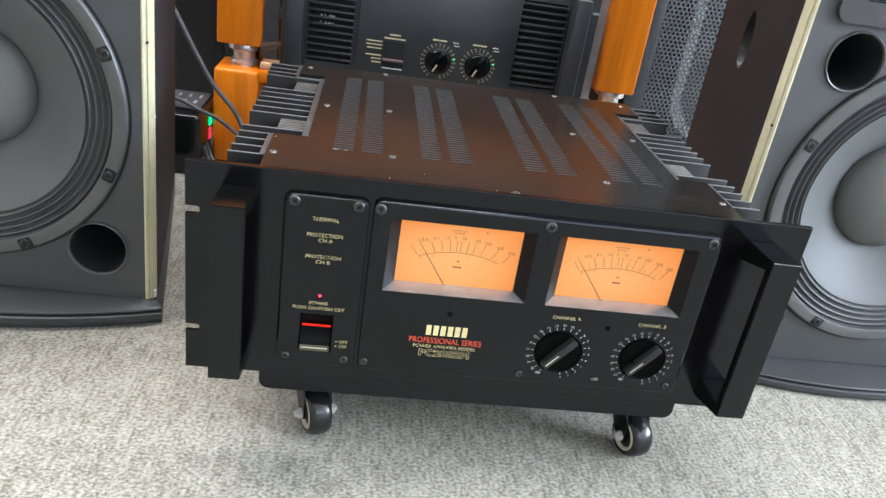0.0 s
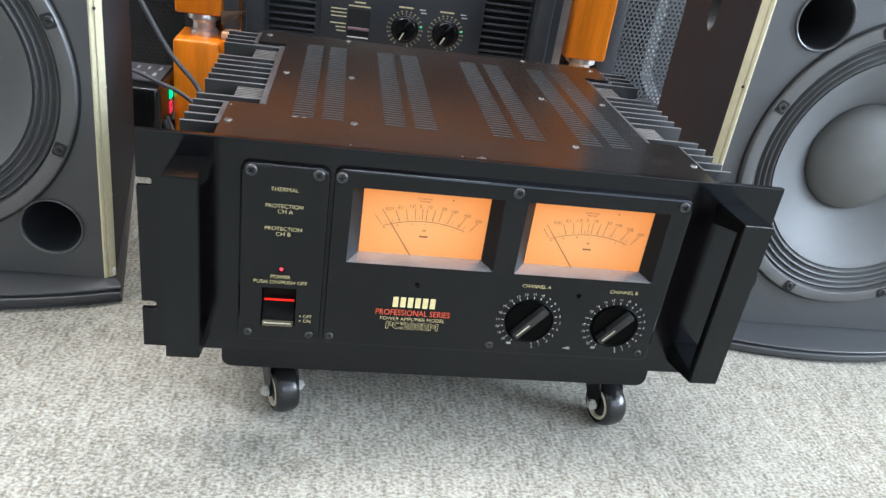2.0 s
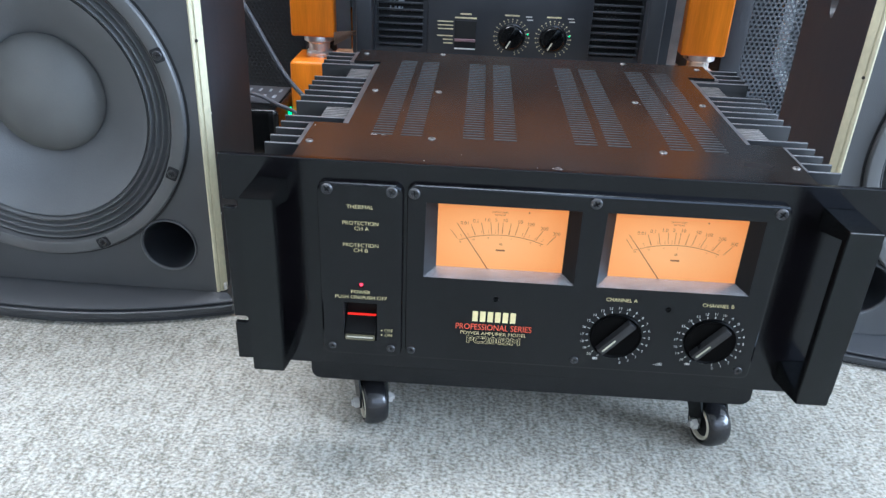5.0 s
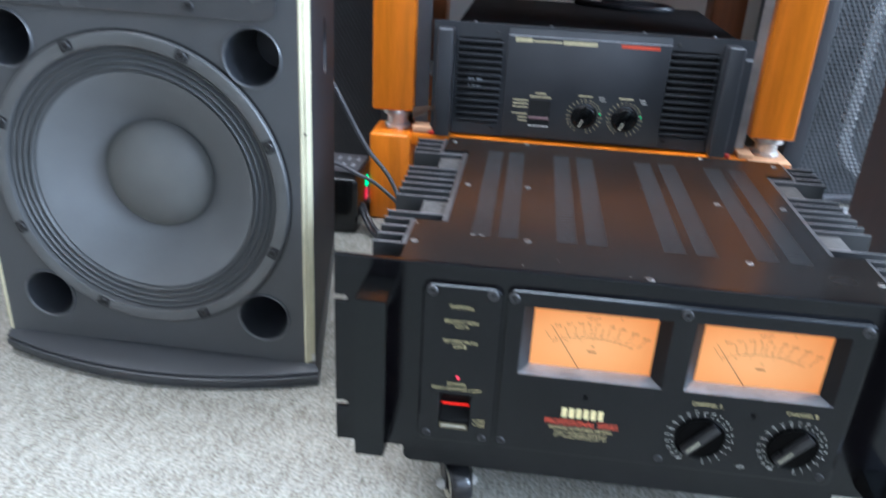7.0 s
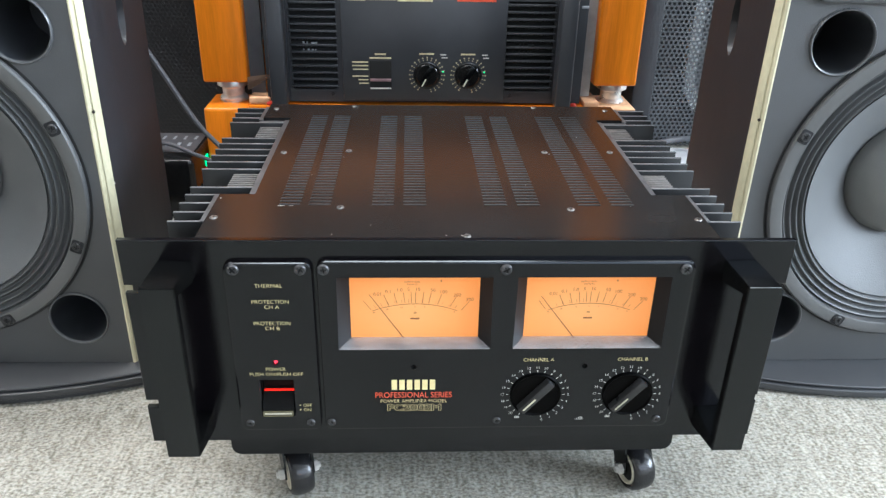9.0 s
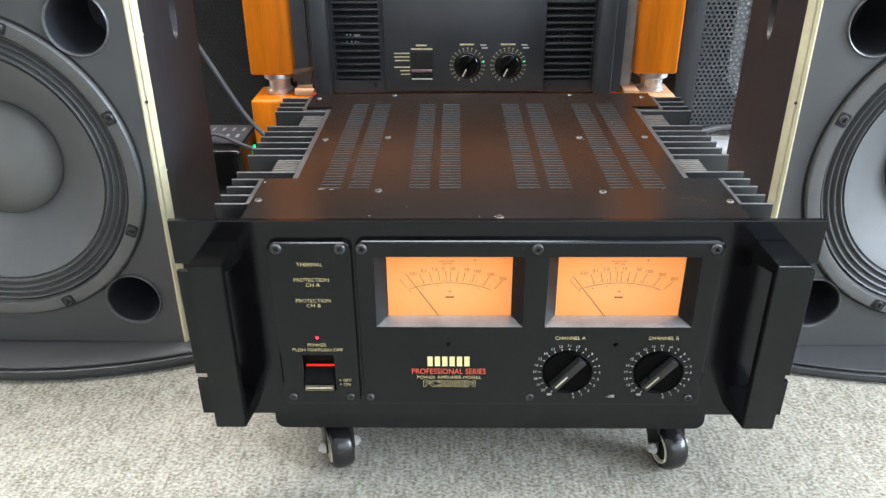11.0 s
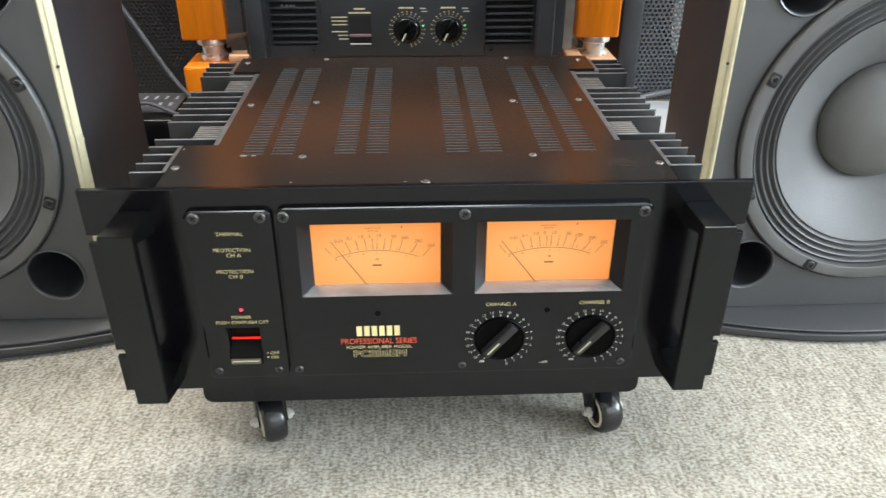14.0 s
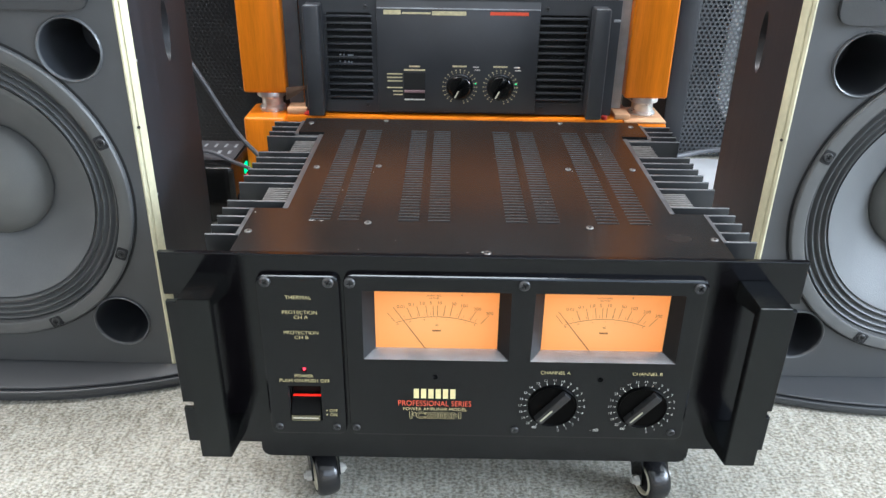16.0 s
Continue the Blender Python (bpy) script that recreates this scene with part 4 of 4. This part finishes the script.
def plinth(profile):
    """Sweeps (how far proud, height) pairs along the bowed front and closes the slab at the back."""
    bm = bmesh.new()
    rows = []
    for k in range(33):
        x = 0.1855 * (2 * k / 32 - 1)
        front = SY - 0.001 - 0.036 * (1 - (x / 0.1855) ** 2)
        rows.append([bm.verts.new((SX + max(min(x, 0.181), -0.181), SY, 0.0268))] + [bm.verts.new((SX + x, front - out, z)) for out, z in profile])
    for p, q in zip(rows, rows[1:]):
        for j in range(len(profile)):
            bm.faces.new((p[j], q[j], q[j + 1], p[j + 1]))
    ends = [[bm.verts.new((SX + sx * (0.181 - TAPER[1]), SY + DEPTH, z)) for z in (0.0268, 0.0)] for sx in (-1, 1)]
    bm.faces.new([*[r[0] for r in rows], ends[1][0], ends[0][0]])
    bm.faces.new([*[r[-1] for r in rows], ends[1][1], ends[0][1]])
    bm.faces.new([ends[0][0], ends[1][0], ends[1][1], ends[0][1]])
    for side, row in ((0, rows[0]), (1, rows[-1])):
        bm.faces.new([*row, ends[side][1], ends[side][0]])
    bmesh.ops.remove_doubles(bm, verts=bm.verts, dist=1e-6)
    return bm


part("plinth", plinth([(0.0, 0.0205), (0.0022, 0.0198), (0.0028, 0.0190), (0.0028, 0.0180), (-0.0012, 0.0174), (-0.0012, 0.0158), (0.0026, 0.0150), (0.0040, 0.0140), (0.0044, 0.0115), (0.0038, 0.0078), (0.0022, 0.0066), (-0.0008, 0.0060), (-0.0012, 0.0)]), PLINTH, speaker, "bowed black plinth", smooth=30)
for s in (-1, 1):
    shared("screw", screw_mesh("screw", 0.0015, mat("rusty_screw", (0.03, 0.022, 0.016), 0.5)), speaker, Matrix.Translation((BX + s * (HW - 0.0046), SY + 0.0012, 0.292)) @ Matrix.Rotation(radians(45 * s), 4, "Z") @ Matrix.Rotation(radians(90), 4, "X"))
copy_thing(speaker, pose(0.4645, 0.190, -0.0035))
for z in (0.352, 0.222, 0.116):
    part("nail_head", lathe([(0.0015, -0.0004), (0.0013, 0.0005), (0, 0.0008)], Matrix.Translation((BX + HW - 0.0008, SY + 0.0095, z)) @ Matrix.Rotation(radians(80), 4, "Y"), 10), CHIP, speaker, "bright nail head")
for x, y, z, w, h in ((BX - SX + HW - 0.001, 0.0060, 0.033, 0.003, 0.008), (-0.006, 0.0038, 0.064, 0.006, 0.0012)):
    part("bare_chip", box(SX + x - w / 2, SX + x + w / 2, SY + y - 0.0040, SY + y, z - h / 2, z + h / 2, 0.0008), CHIP, speaker, "bare metal where the paint is chipped")

speaker.matrix_basis = pose(SX, SY, 0.001, 0, 0.6, 0)          # it stands a little askew on the carpet

# ---- wooden rack with a second amplifier ----
rack = thing("equipment_rack", -0.015, 0.92, 0, "orange lacquered wooden rack on steel spacer feet", "rack")
YF, YB = 0.700, 1.200
PX = ((-0.353, -0.285), (0.252, 0.320))
for x0, x1 in PX:
    for y0, y1 in ((YF, YF + 0.066), (YB - 0.066, YB)):
        part("upper_post", box(x0, x1, y0, y1, 0.186, 1.22, 0.004, 3), WOOD if y0 == YF else WOOD_SHADED, rack)
        part("lower_post", box(x0, x1, y0 - 0.02 * (y0 == YF), y1, 0.0, 0.152, 0.006, 3), WOOD, rack)
        part("spacer_foot", lathe([(0.0215, 0.152), (0.0215, 0.157), (0.0200, 0.159), (0.0170, 0.161), (0.0170, 0.172), (0.0205, 0.174), (0.0240, 0.176), (0.0240, 0.1850), (0.0232, 0.1862), (0, 0.1862)], Matrix.Translation(((x0 + x1) / 2 + 0.004, (y0 + y1) / 2, 0)), 32), STEEL, rack, "turned bright metal spacer foot")
part("bare_top", box(0.2535, 0.3185, YF - 0.0185, YF + 0.0645, 0.1515, 0.1545, 0.0008), PINE, rack, "bare pale wood on top of a post")
part("front_rail", box(-0.2855, 0.2525, YF - 0.004, YF + 0.022, 0.4205, 0.50, 0.003, 3), WOOD_H, rack)
part("upper_shelf", box(-0.284, 0.251, YF + 0.024, YB - 0.002, 0.475, 0.497, 0.003, 3), WOOD_H, rack)
part("top_board", box(-0.36, 0.327, YF - 0.01, YB + 0.01, 1.22, 1.245, 0.003, 3), WOOD_H, rack)
part("rack_strip", box(-0.2848, -0.262, YF + 0.022, YF + 0.026, 0.164, 0.4195), mat("grey_steel_strip", (0.10, 0.105, 0.115), 0.45, metal=0.3), rack)
part("rack_strip", box(0.2372, 0.2518, YF + 0.022, YF + 0.026, 0.164, 0.4195), mat("pale_steel_strip", (0.40, 0.41, 0.42), 0.4, metal=0.3, vary=0.2, scale=40), rack, "pale steel rack strip")
part("side_board", box(-0.345, -0.333, YF + 0.0665, YB - 0.0665, 0.19, 0.47, 0.001), WOOD_SHADED, rack)
part("shelf", box(-0.285, 0.252, YF - 0.012, YB, 0.134, 0.154, 0.002), WOOD_H, rack)
for k in range(5):          # torn veneer at the foot of a post
    sliver = bmesh.new()
    tip = Vector((-0.258 + 0.006 * k, YF - 0.002, 0.190 + 0.004 * (k % 3) + 0.002 * k))
    ring = [sliver.verts.new(c) for c in ((-0.2855, YF, 0.175 + 0.003 * k), (-0.2855, YF + 0.006, 0.175 + 0.003 * k), (-0.2855, YF + 0.003, 0.183 + 0.003 * k))]
    point = sliver.verts.new(tip)
    for j in range(3):
        sliver.faces.new((ring[j], ring[(j + 1) % 3], point))
    sliver.faces.new(ring)
    part("torn_veneer", sliver, mat("torn_brown_fibre", (0.06, 0.030, 0.014), 0.7), rack, "torn brown veneer sliver", smooth=0)
part("corner_block", box(-0.2845, -0.252, YF - 0.008, YF + 0.03, 0.154, 0.1655, 0.003), PINE, rack, "bare pale wood block")
part("corner_block", box(0.238, 0.262, YF - 0.010, YF + 0.05, 0.154, 0.163, 0.002), PINE, rack, "bare pale wood block")

for x, w in ((-0.247, 0.011), (0.222, 0.005)):
    solid("red_cap", lathe([(0, 0), (0.0055, 0), (0.006, 0.003), (0.0048, 0.0055), (0, 0.0065)], Matrix.Translation((x, 0.694, 0.154)) @ Matrix.Diagonal((w / 0.006, 1, 1, 1)), 20), mat("red_plastic", (0.5, 0.03, 0.02), 0.4),
          "small red plastic cap on the wooden shelf", "plastic cap")

AX = -0.004
amp2 = thing("rack_amplifier", AX, 0.9, 0.154, "dark grey rack power amplifier with vents, in a wooden rack", "amplifier")
part("rack_feet", join(*[box(AX + x - 0.012, AX + x + 0.012, y, y + 0.024, 0.154, 0.158) for x in (-0.19, 0.19) for y in (0.74, 1.03)]), VOID, amp2)
part("chassis", box(AX - 0.216, AX + 0.216, 0.706, 1.075, 0.158, 0.331, 0.002), mat("matt_black_case", (0.008, 0.008, 0.009), 0.65, vary=0.2, spec=0.15), amp2)
GREY_PANEL = mat("charcoal_rack_panel", (0.035, 0.038, 0.044), 0.36, vary=0.15, scale=14, bump=0.05, fine=2200)
fa = 0.700
VENT = mat("black_vent_slat", (0.030, 0.033, 0.038), 0.35, vary=0.15)
PALE_EDGE = mat("pale_edge_metal", (0.34, 0.36, 0.39), 0.4, metal=0.3, vary=0.3, scale=60)
vent_l, vent_r = (AX - 0.2115, AX - 0.143, 0.178, 0.3125), (AX + 0.115, AX + 0.187, 0.178, 0.3125)
face = part("front_panel", plate([(AX - 0.2515, 0.158), (AX + 0.2365, 0.158), (AX + 0.2365, 0.335), (AX - 0.2515, 0.335)],
            [round_rect(*vent_l, 0.004), round_rect(*vent_r, 0.004)], fa, fa + 0.005, front_at), GREY_PANEL, amp2, smooth=0)
cp = box(AX - 0.134, AX + 0.114, fa - 0.006, fa, 0.162, 0.331, 0.001)
for v in cp.verts:
    if v.co.z > 0.3 and v.co.y < fa - 0.003:
        v.co.z -= 0.010
part("centre_panel", cp, GREY_PANEL, amp2)
# paler strip along the top edge of the centre panel
part("panel_edge", box(AX - 0.1335, AX + 0.1135, fa - 0.0066, fa - 0.0050, 0.3196, 0.3212, 0.0004), PALE_EDGE, amp2, "thin pale strip along the top edge")
for x0, x1, z0, z1 in (vent_l, vent_r):
    for k in range(13):
        z = z0 + (z1 - z0) * (k + 0.5) / 13
        part("vent_slat", box(x0 - 0.001, x1 + 0.001, fa - 0.004, fa + 0.003, z - 0.0016, z + 0.0016, 0.0006), VENT, face)
    for dx, w, z in ((-0.012, 0.003, 0.2485), (-0.006, 0.002, 0.2487), (0.001, 0.009, 0.2482), (-0.012, 0.002, 0.2380), (-0.005, 0.003, 0.2378), (0.001, 0.003, 0.2376), (0.006, 0.002, 0.2374)):
        part("vent_mark", box((x0 + x1) / 2 + dx - 0.004, (x0 + x1) / 2 + dx - 0.004 + w, fa - 0.0012, fa - 0.0002, z - 0.0016, z + 0.0016), PALE_EDGE if x0 < 0 else VENT, face)
    part("vent_backing", box(x0 - 0.001, x1 + 0.001, fa + 0.0045, fa + 0.0058, z0 - 0.001, z1 + 0.001), VOID, face)
for x0, x1 in ((AX - 0.241, AX - 0.2165), (AX + 0.191, AX + 0.2155)):
    handle = part("handle", box(x0, x1, fa - 0.034, fa - 0.001, 0.160, 0.327, 0.003, 3), GREY_PANEL, amp2, "charcoal block handle")
    part("handle_edge", box(x0 + 0.002, x1 - 0.002, fa - 0.0335, fa - 0.031, 0.3262, 0.3276, 0.0004), PALE_EDGE, handle)
for x in (AX - 0.070, AX + 0.072, AX - 0.188, AX + 0.178):
    part("case_screw", lathe([(0, 0.3355), (0.0022, 0.335), (0.0026, 0.3335), (0.0026, 0.331)][::-1], Matrix.Translation((x, fa + 0.018, 0)), 14), PALE_EDGE, amp2)
for x, z in ((AX - 0.151, 0.3215), (AX - 0.151, 0.1695), (AX + 0.125, 0.3215), (AX + 0.125, 0.1695)):
    shared("screw", LOW_SCREW, amp2, facing(x, fa, z))
part("rack_notch", box(AX + 0.226, AX + 0.2366, fa - 0.0004, fa + 0.002, 0.3035, 0.3075, 0.0004), PALE_EDGE, amp2)
kz = 0.2025
for kx in (-0.0095, 0.0540):
    knob = part("knob", lathe([(0.0208, 0.0), (0.0208, 0.0030), (0.0196, 0.0036), (0.0170, 0.0036), (0.0160, 0.0045), (0, 0.0045)], facing(kx, fa - 0.006, kz), 40), GLOSS, amp2, "glossy black rotary knob")
    turn = facing(kx, fa - 0.006, kz) @ Matrix.Rotation(radians(242), 4, "Z")
    bar = box(-0.0175, 0.0175, -0.0045, 0.0045, 0.003, 0.012, 0.001)
    bar.transform(turn)
    part("grip", bar, HANDLE, knob)
    line = box(0.004, 0.0165, -0.0010, 0.0010, 0.0118, 0.0124)
    line.transform(turn)
    part("pointer", line, CREAM, knob)
    ring = bmesh.new()
    for k in range(22):
        a = radians(239 - 14.95 * k)
        c, s = math.cos(a), math.sin(a)
        ring.faces.new([ring.verts.new((kx + c * u - s * v, fa - 0.0063, kz + s * u + c * v)) for u, v in ((0.0220, -0.0005), (0.0242, -0.0005), (0.0242, 0.0005), (0.0220, 0.0005))])
        a += 0.03
        ring = join(ring, box(kx + 0.0266 * c - 0.0010, kx + 0.0266 * c + 0.0010, fa - 0.0064, fa - 0.006, kz + 0.0266 * s - 0.0009, kz + 0.0266 * s + 0.0009))
    part("dial_scale", ring, DULL_GOLD, amp2, smooth=0)
    part("dial_heading", box(kx - 0.012, kx + 0.010, fa - 0.0064, fa - 0.006, 0.2335, 0.2358), DULL_GOLD, amp2)
    part("dial_heading", box(kx + 0.020, kx + 0.029, fa - 0.0064, fa - 0.006, 0.2330, 0.2345), WHITE_INK, amp2)
    part("dial_heading", box(kx + 0.022, kx + 0.031, fa - 0.0064, fa - 0.006, 0.2285, 0.2300), WHITE_INK, amp2)
    part("signal_led", lathe([(0.0012, -0.001), (0.0012, 0.0006), (0, 0.0009)], facing(kx + 0.0245, fa - 0.006, 0.2080), 12), GREEN_LIT, amp2, "small green indicator")
part("switch_well", box(-0.0970, -0.0640, fa - 0.0068, fa - 0.0058, 0.182, 0.2235), VOID, amp2)
part("switch_bar", box(-0.0965, -0.0645, fa - 0.0095, fa - 0.0066, 0.1925, 0.1965, 0.0005), mat("pinkish_switch_bar", (0.20, 0.13, 0.14), 0.4), amp2)
part("switch_bar", box(-0.0965, -0.0645, fa - 0.0078, fa - 0.0066, 0.1805, 0.1825, 0.0003), WHITE_INK, amp2)
part("switch_heading", box(-0.089, -0.072, fa - 0.0064, fa - 0.006, 0.2325, 0.2348), DULL_GOLD, amp2)
part("switch_heading", box(-0.097, -0.064, fa - 0.0064, fa - 0.006, 0.2268, 0.2290), DULL_GOLD, amp2)
for w, z in ((0.024, 0.2215), (0.024, 0.2160), (0.023, 0.2105), (0.024, 0.2000), (0.015, 0.1945), (0.014, 0.1890)):
    part("switch_legend", box(-0.0995 - w, -0.0995, fa - 0.0064, fa - 0.006, z - 0.0008, z + 0.0008), DULL_GOLD, amp2)
part("maker_mark", box(-0.127, -0.101, fa - 0.0064, fa - 0.006, 0.3115, 0.3180), DULL_GOLD, amp2, "plain gold bar")
part("caption_bar", box(-0.099, -0.056, fa - 0.0064, fa - 0.006, 0.3125, 0.3150), DULL_GOLD, amp2)
part("caption_bar", box(-0.054, -0.002, fa - 0.0064, fa - 0.006, 0.3110, 0.3170), DULL_GOLD, amp2)
part("caption_bar", box(0.034, 0.092, fa - 0.0064, fa - 0.006, 0.3120, 0.3170), RED_INK, amp2)

case = thing("equipment_case", AX, 0.9, 0.497, "plain black equipment case on the upper rack shelf", "equipment case")
part("case_body", box(AX - 0.225, AX + 0.225, 0.74, 1.06, 0.502, 0.98, 0.004), GREY_PANEL, case)
part("case_front", box(AX - 0.241, AX + 0.241, 0.734, 0.740, 0.500, 0.985, 0.002), GREY_PANEL, case)
part("case_base", box(AX - 0.20, AX + 0.20, 0.76, 1.04, 0.497, 0.502), VOID, case)

# ---- grille-fronted speakers at the back ----


def grille_speaker(x0, x1, y, pitch, label, steel):
    root = thing("monitor_speaker", (x0 + x1) / 2, y + 0.2, 0, label, "loudspeaker", "grille-fronted speakers by the rack")
    part("cabinet", join(box(x0 - 0.035, x0 + 0.006, y - 0.004, y + 0.36, 0, 0.95, 0.006), box(x1 - 0.002, x1 + 0.035, y - 0.004, y + 0.36, 0, 0.95, 0.006),
                         box(x0 - 0.004, x1 + 0.004, y + 0.03, y + 0.36, 0, 0.95)), CABINET, root)
    cells, faces, verts = int((x1 - x0) / pitch), [], []
    rowh = pitch * 0.866
    for j in range(int(0.60 / rowh)):
        for i in range(cells):
            cx, cz = x0 + (i + 0.5 + 0.5 * (j % 2)) * pitch, 0.006 + (j + 0.5) * rowh
            n = len(verts)
            for r, d in ((pitch / math.sqrt(3), 0.0), (pitch * 0.355, 0.0), (pitch * 0.355, 0.0012)):
                for k in range(6):
                    a = radians(90 + 60 * k)
                    verts.append((cx + r * math.cos(a), y + d, cz + r * math.sin(a)))
            for k in range(6):
                m = (k + 1) % 6
                faces += [(n + k, n + m, n + 6 + m, n + 6 + k), (n + 6 + k, n + 6 + m, n + 12 + m, n + 12 + k)]
    me = bpy.data.meshes.new("grille")
    inv = world_of(root).inverted()
    me.from_pydata([inv @ Vector(v) for v in verts], [], faces)
    me.materials.append(steel)
    ob = new("grille", me)
    ob.parent = root
    tagged(ob, "perforated steel grille", kind="stuff")
    part("upper_front", box(x0 - 0.004, x1 + 0.004, y, y + 0.03, 0.60, 0.95), CABINET, root)
    return root


grey_monitor = grille_speaker(0.425, 0.80, 0.95, 0.0090, "grey speaker with a perforated steel grille, on carpet", GRILLE)
grille_speaker(-0.80, -0.385, 0.95, 0.0082, "speaker with a perforated steel grille in a shaded tone, on carpet", GRILLE_DARK)
part("driver_rim", plate(round_rect(0.490, 0.77, 0.050, 0.52, 0.09, 8), [round_rect(0.510, 0.750, 0.070, 0.500, 0.072, 8)], 0.955, 0.975, front_at), mat("pale_driver_rim", (0.80, 0.81, 0.82), 0.4, vary=0.1), grey_monitor, "pale rim of a driver behind the grille", smooth=30)
sidebox = thing("side_speaker", -1.11, 0.3, 0, "black speaker cabinet seen from its side, on carpet", "loudspeaker")
part("cabinet", box(-1.30, -0.886, 0.112, 0.56, 0.003, 0.75, 0.006), CABINET, sidebox)
part("grille", box(-1.29, -0.896, 0.100, 0.112, 0.02, 0.74, 0.004), GRILLE_DARK, sidebox)
for x in (-1.27, -0.920):
    for y in (0.15, 0.52):
        part("foot", lathe([(0, 0), (0.014, 0), (0.014, 0.0035), (0, 0.0035)], Matrix.Translation((x, y, 0)), 16), RUBBER, sidebox)
shared("screw", COVER_SCREW, sidebox, Matrix.Translation((-0.886, 0.375, 0.034)) @ Matrix.Rotation(radians(90), 4, "Y"))

# ---- small unit on the floor, cables ----
unit = thing("power_unit", -0.408, 0.672, 0, "glossy black power unit with green and red indicators", "power unit")
part("body", box(-0.460, -0.357, 0.606, 0.738, 0.0, 0.094, 0.008, 4), GLOSS, unit)
part("green_led", box(-0.3590, -0.3555, 0.672, 0.688, 0.060, 0.076, 0.0006), GREEN_LIT, unit)
part("red_led", box(-0.3590, -0.3555, 0.668, 0.684, 0.038, 0.056, 0.0006), mat("lit_red_bar", (0.4, 0.02, 0.03), 0.3, emit=(0.9, 0.02, 0.05), glow=0.8), unit)
part("top_plate", box(-0.452, -0.365, 0.640, 0.732, 0.0935, 0.0950, 0.0005), mat("dark_grey_plate", (0.05, 0.05, 0.055), 0.5), unit)
for k in range(5):
    part("legend", box(-0.447 + 0.0165 * k, -0.442 + 0.0165 * k, 0.667, 0.682, 0.0949, 0.0958), PALE_EDGE, unit)
    part("legend", box(-0.444 + 0.0165 * k, -0.440 + 0.0165 * k, 0.699, 0.714, 0.0949, 0.0958), PALE_EDGE, unit)
solid("power_cable", tube([(-0.47, 0.60, 0.42), (-0.425, 0.60, 0.31), (-0.385, 0.60, 0.235), (-0.34, 0.595, 0.155), (-0.300, 0.585, 0.110), (-0.27, 0.57, 0.05), (-0.25, 0.55, 0.006)], 0.0034), CABLE,
      "thick grey cable hanging down behind the amplifier", "cable")
solid("signal_cable", tube([(-0.445, 0.66, 0.099), (-0.40, 0.64, 0.108), (-0.36, 0.62, 0.100), (-0.32, 0.60, 0.090), (-0.26, 0.575, 0.05), (-0.22, 0.57, 0.005)], 0.003), CABLE, "thin grey cable from the power unit", "cable")
for dy, r in ((0.0, 0.004), (0.016, 0.0045)):
    solid("mains_lead", tube([(-0.357, 0.63 + dy, 0.04), (-0.345, 0.62 + dy, 0.02), (-0.32, 0.59 + dy, 0.006), (-0.27, 0.55 + dy, 0.005), (-0.22, 0.54 + dy, 0.005)], r), CABLE_BLACK, "black lead lying on the carpet", "cable")

solid("loose_lead", tube([(AX - 0.02, 1.06, 0.336), (AX + 0.02, 1.02, 0.337), (AX + 0.07, 0.995, 0.337), (AX + 0.12, 0.99, 0.337), (AX + 0.155, 1.01, 0.337), (AX + 0.13, 1.04, 0.339), (AX + 0.07, 1.05, 0.339), (AX + 0.03, 1.068, 0.338)], 0.0055),
      CABLE_BLACK, "black lead coiled on the case of the rack amplifier", "cable")

sheet = bmesh.new()
rows = [[sheet.verts.new((0.30 + 0.36 * i / 14, 0.60 + 0.33 * j / 12, 0.004 + 0.010 * abs(noise.noise((i * 0.35, j * 0.35, 3.0))))) for i in range(15)] for j in range(13)]
for p, q in zip(rows, rows[1:]):
    for k in range(14):
        sheet.faces.new((p[k], p[k + 1], q[k + 1], q[k]))
bmesh.ops.solidify(sheet, geom=sheet.faces[:], thickness=0.002)
solid("plastic_sheet", sheet, SHEET, "white plastic sheet lying crumpled on the carpet", "plastic sheet")
solid("speaker_cable", tube([(0.36, 0.88, 0.019), (0.42, 0.90, 0.022), (0.48, 0.91, 0.030), (0.56, 0.90, 0.036), (0.66, 0.88, 0.024), (0.72, 0.86, 0.008)], 0.005), CABLE, "grey cable lying before the grille", "cable")
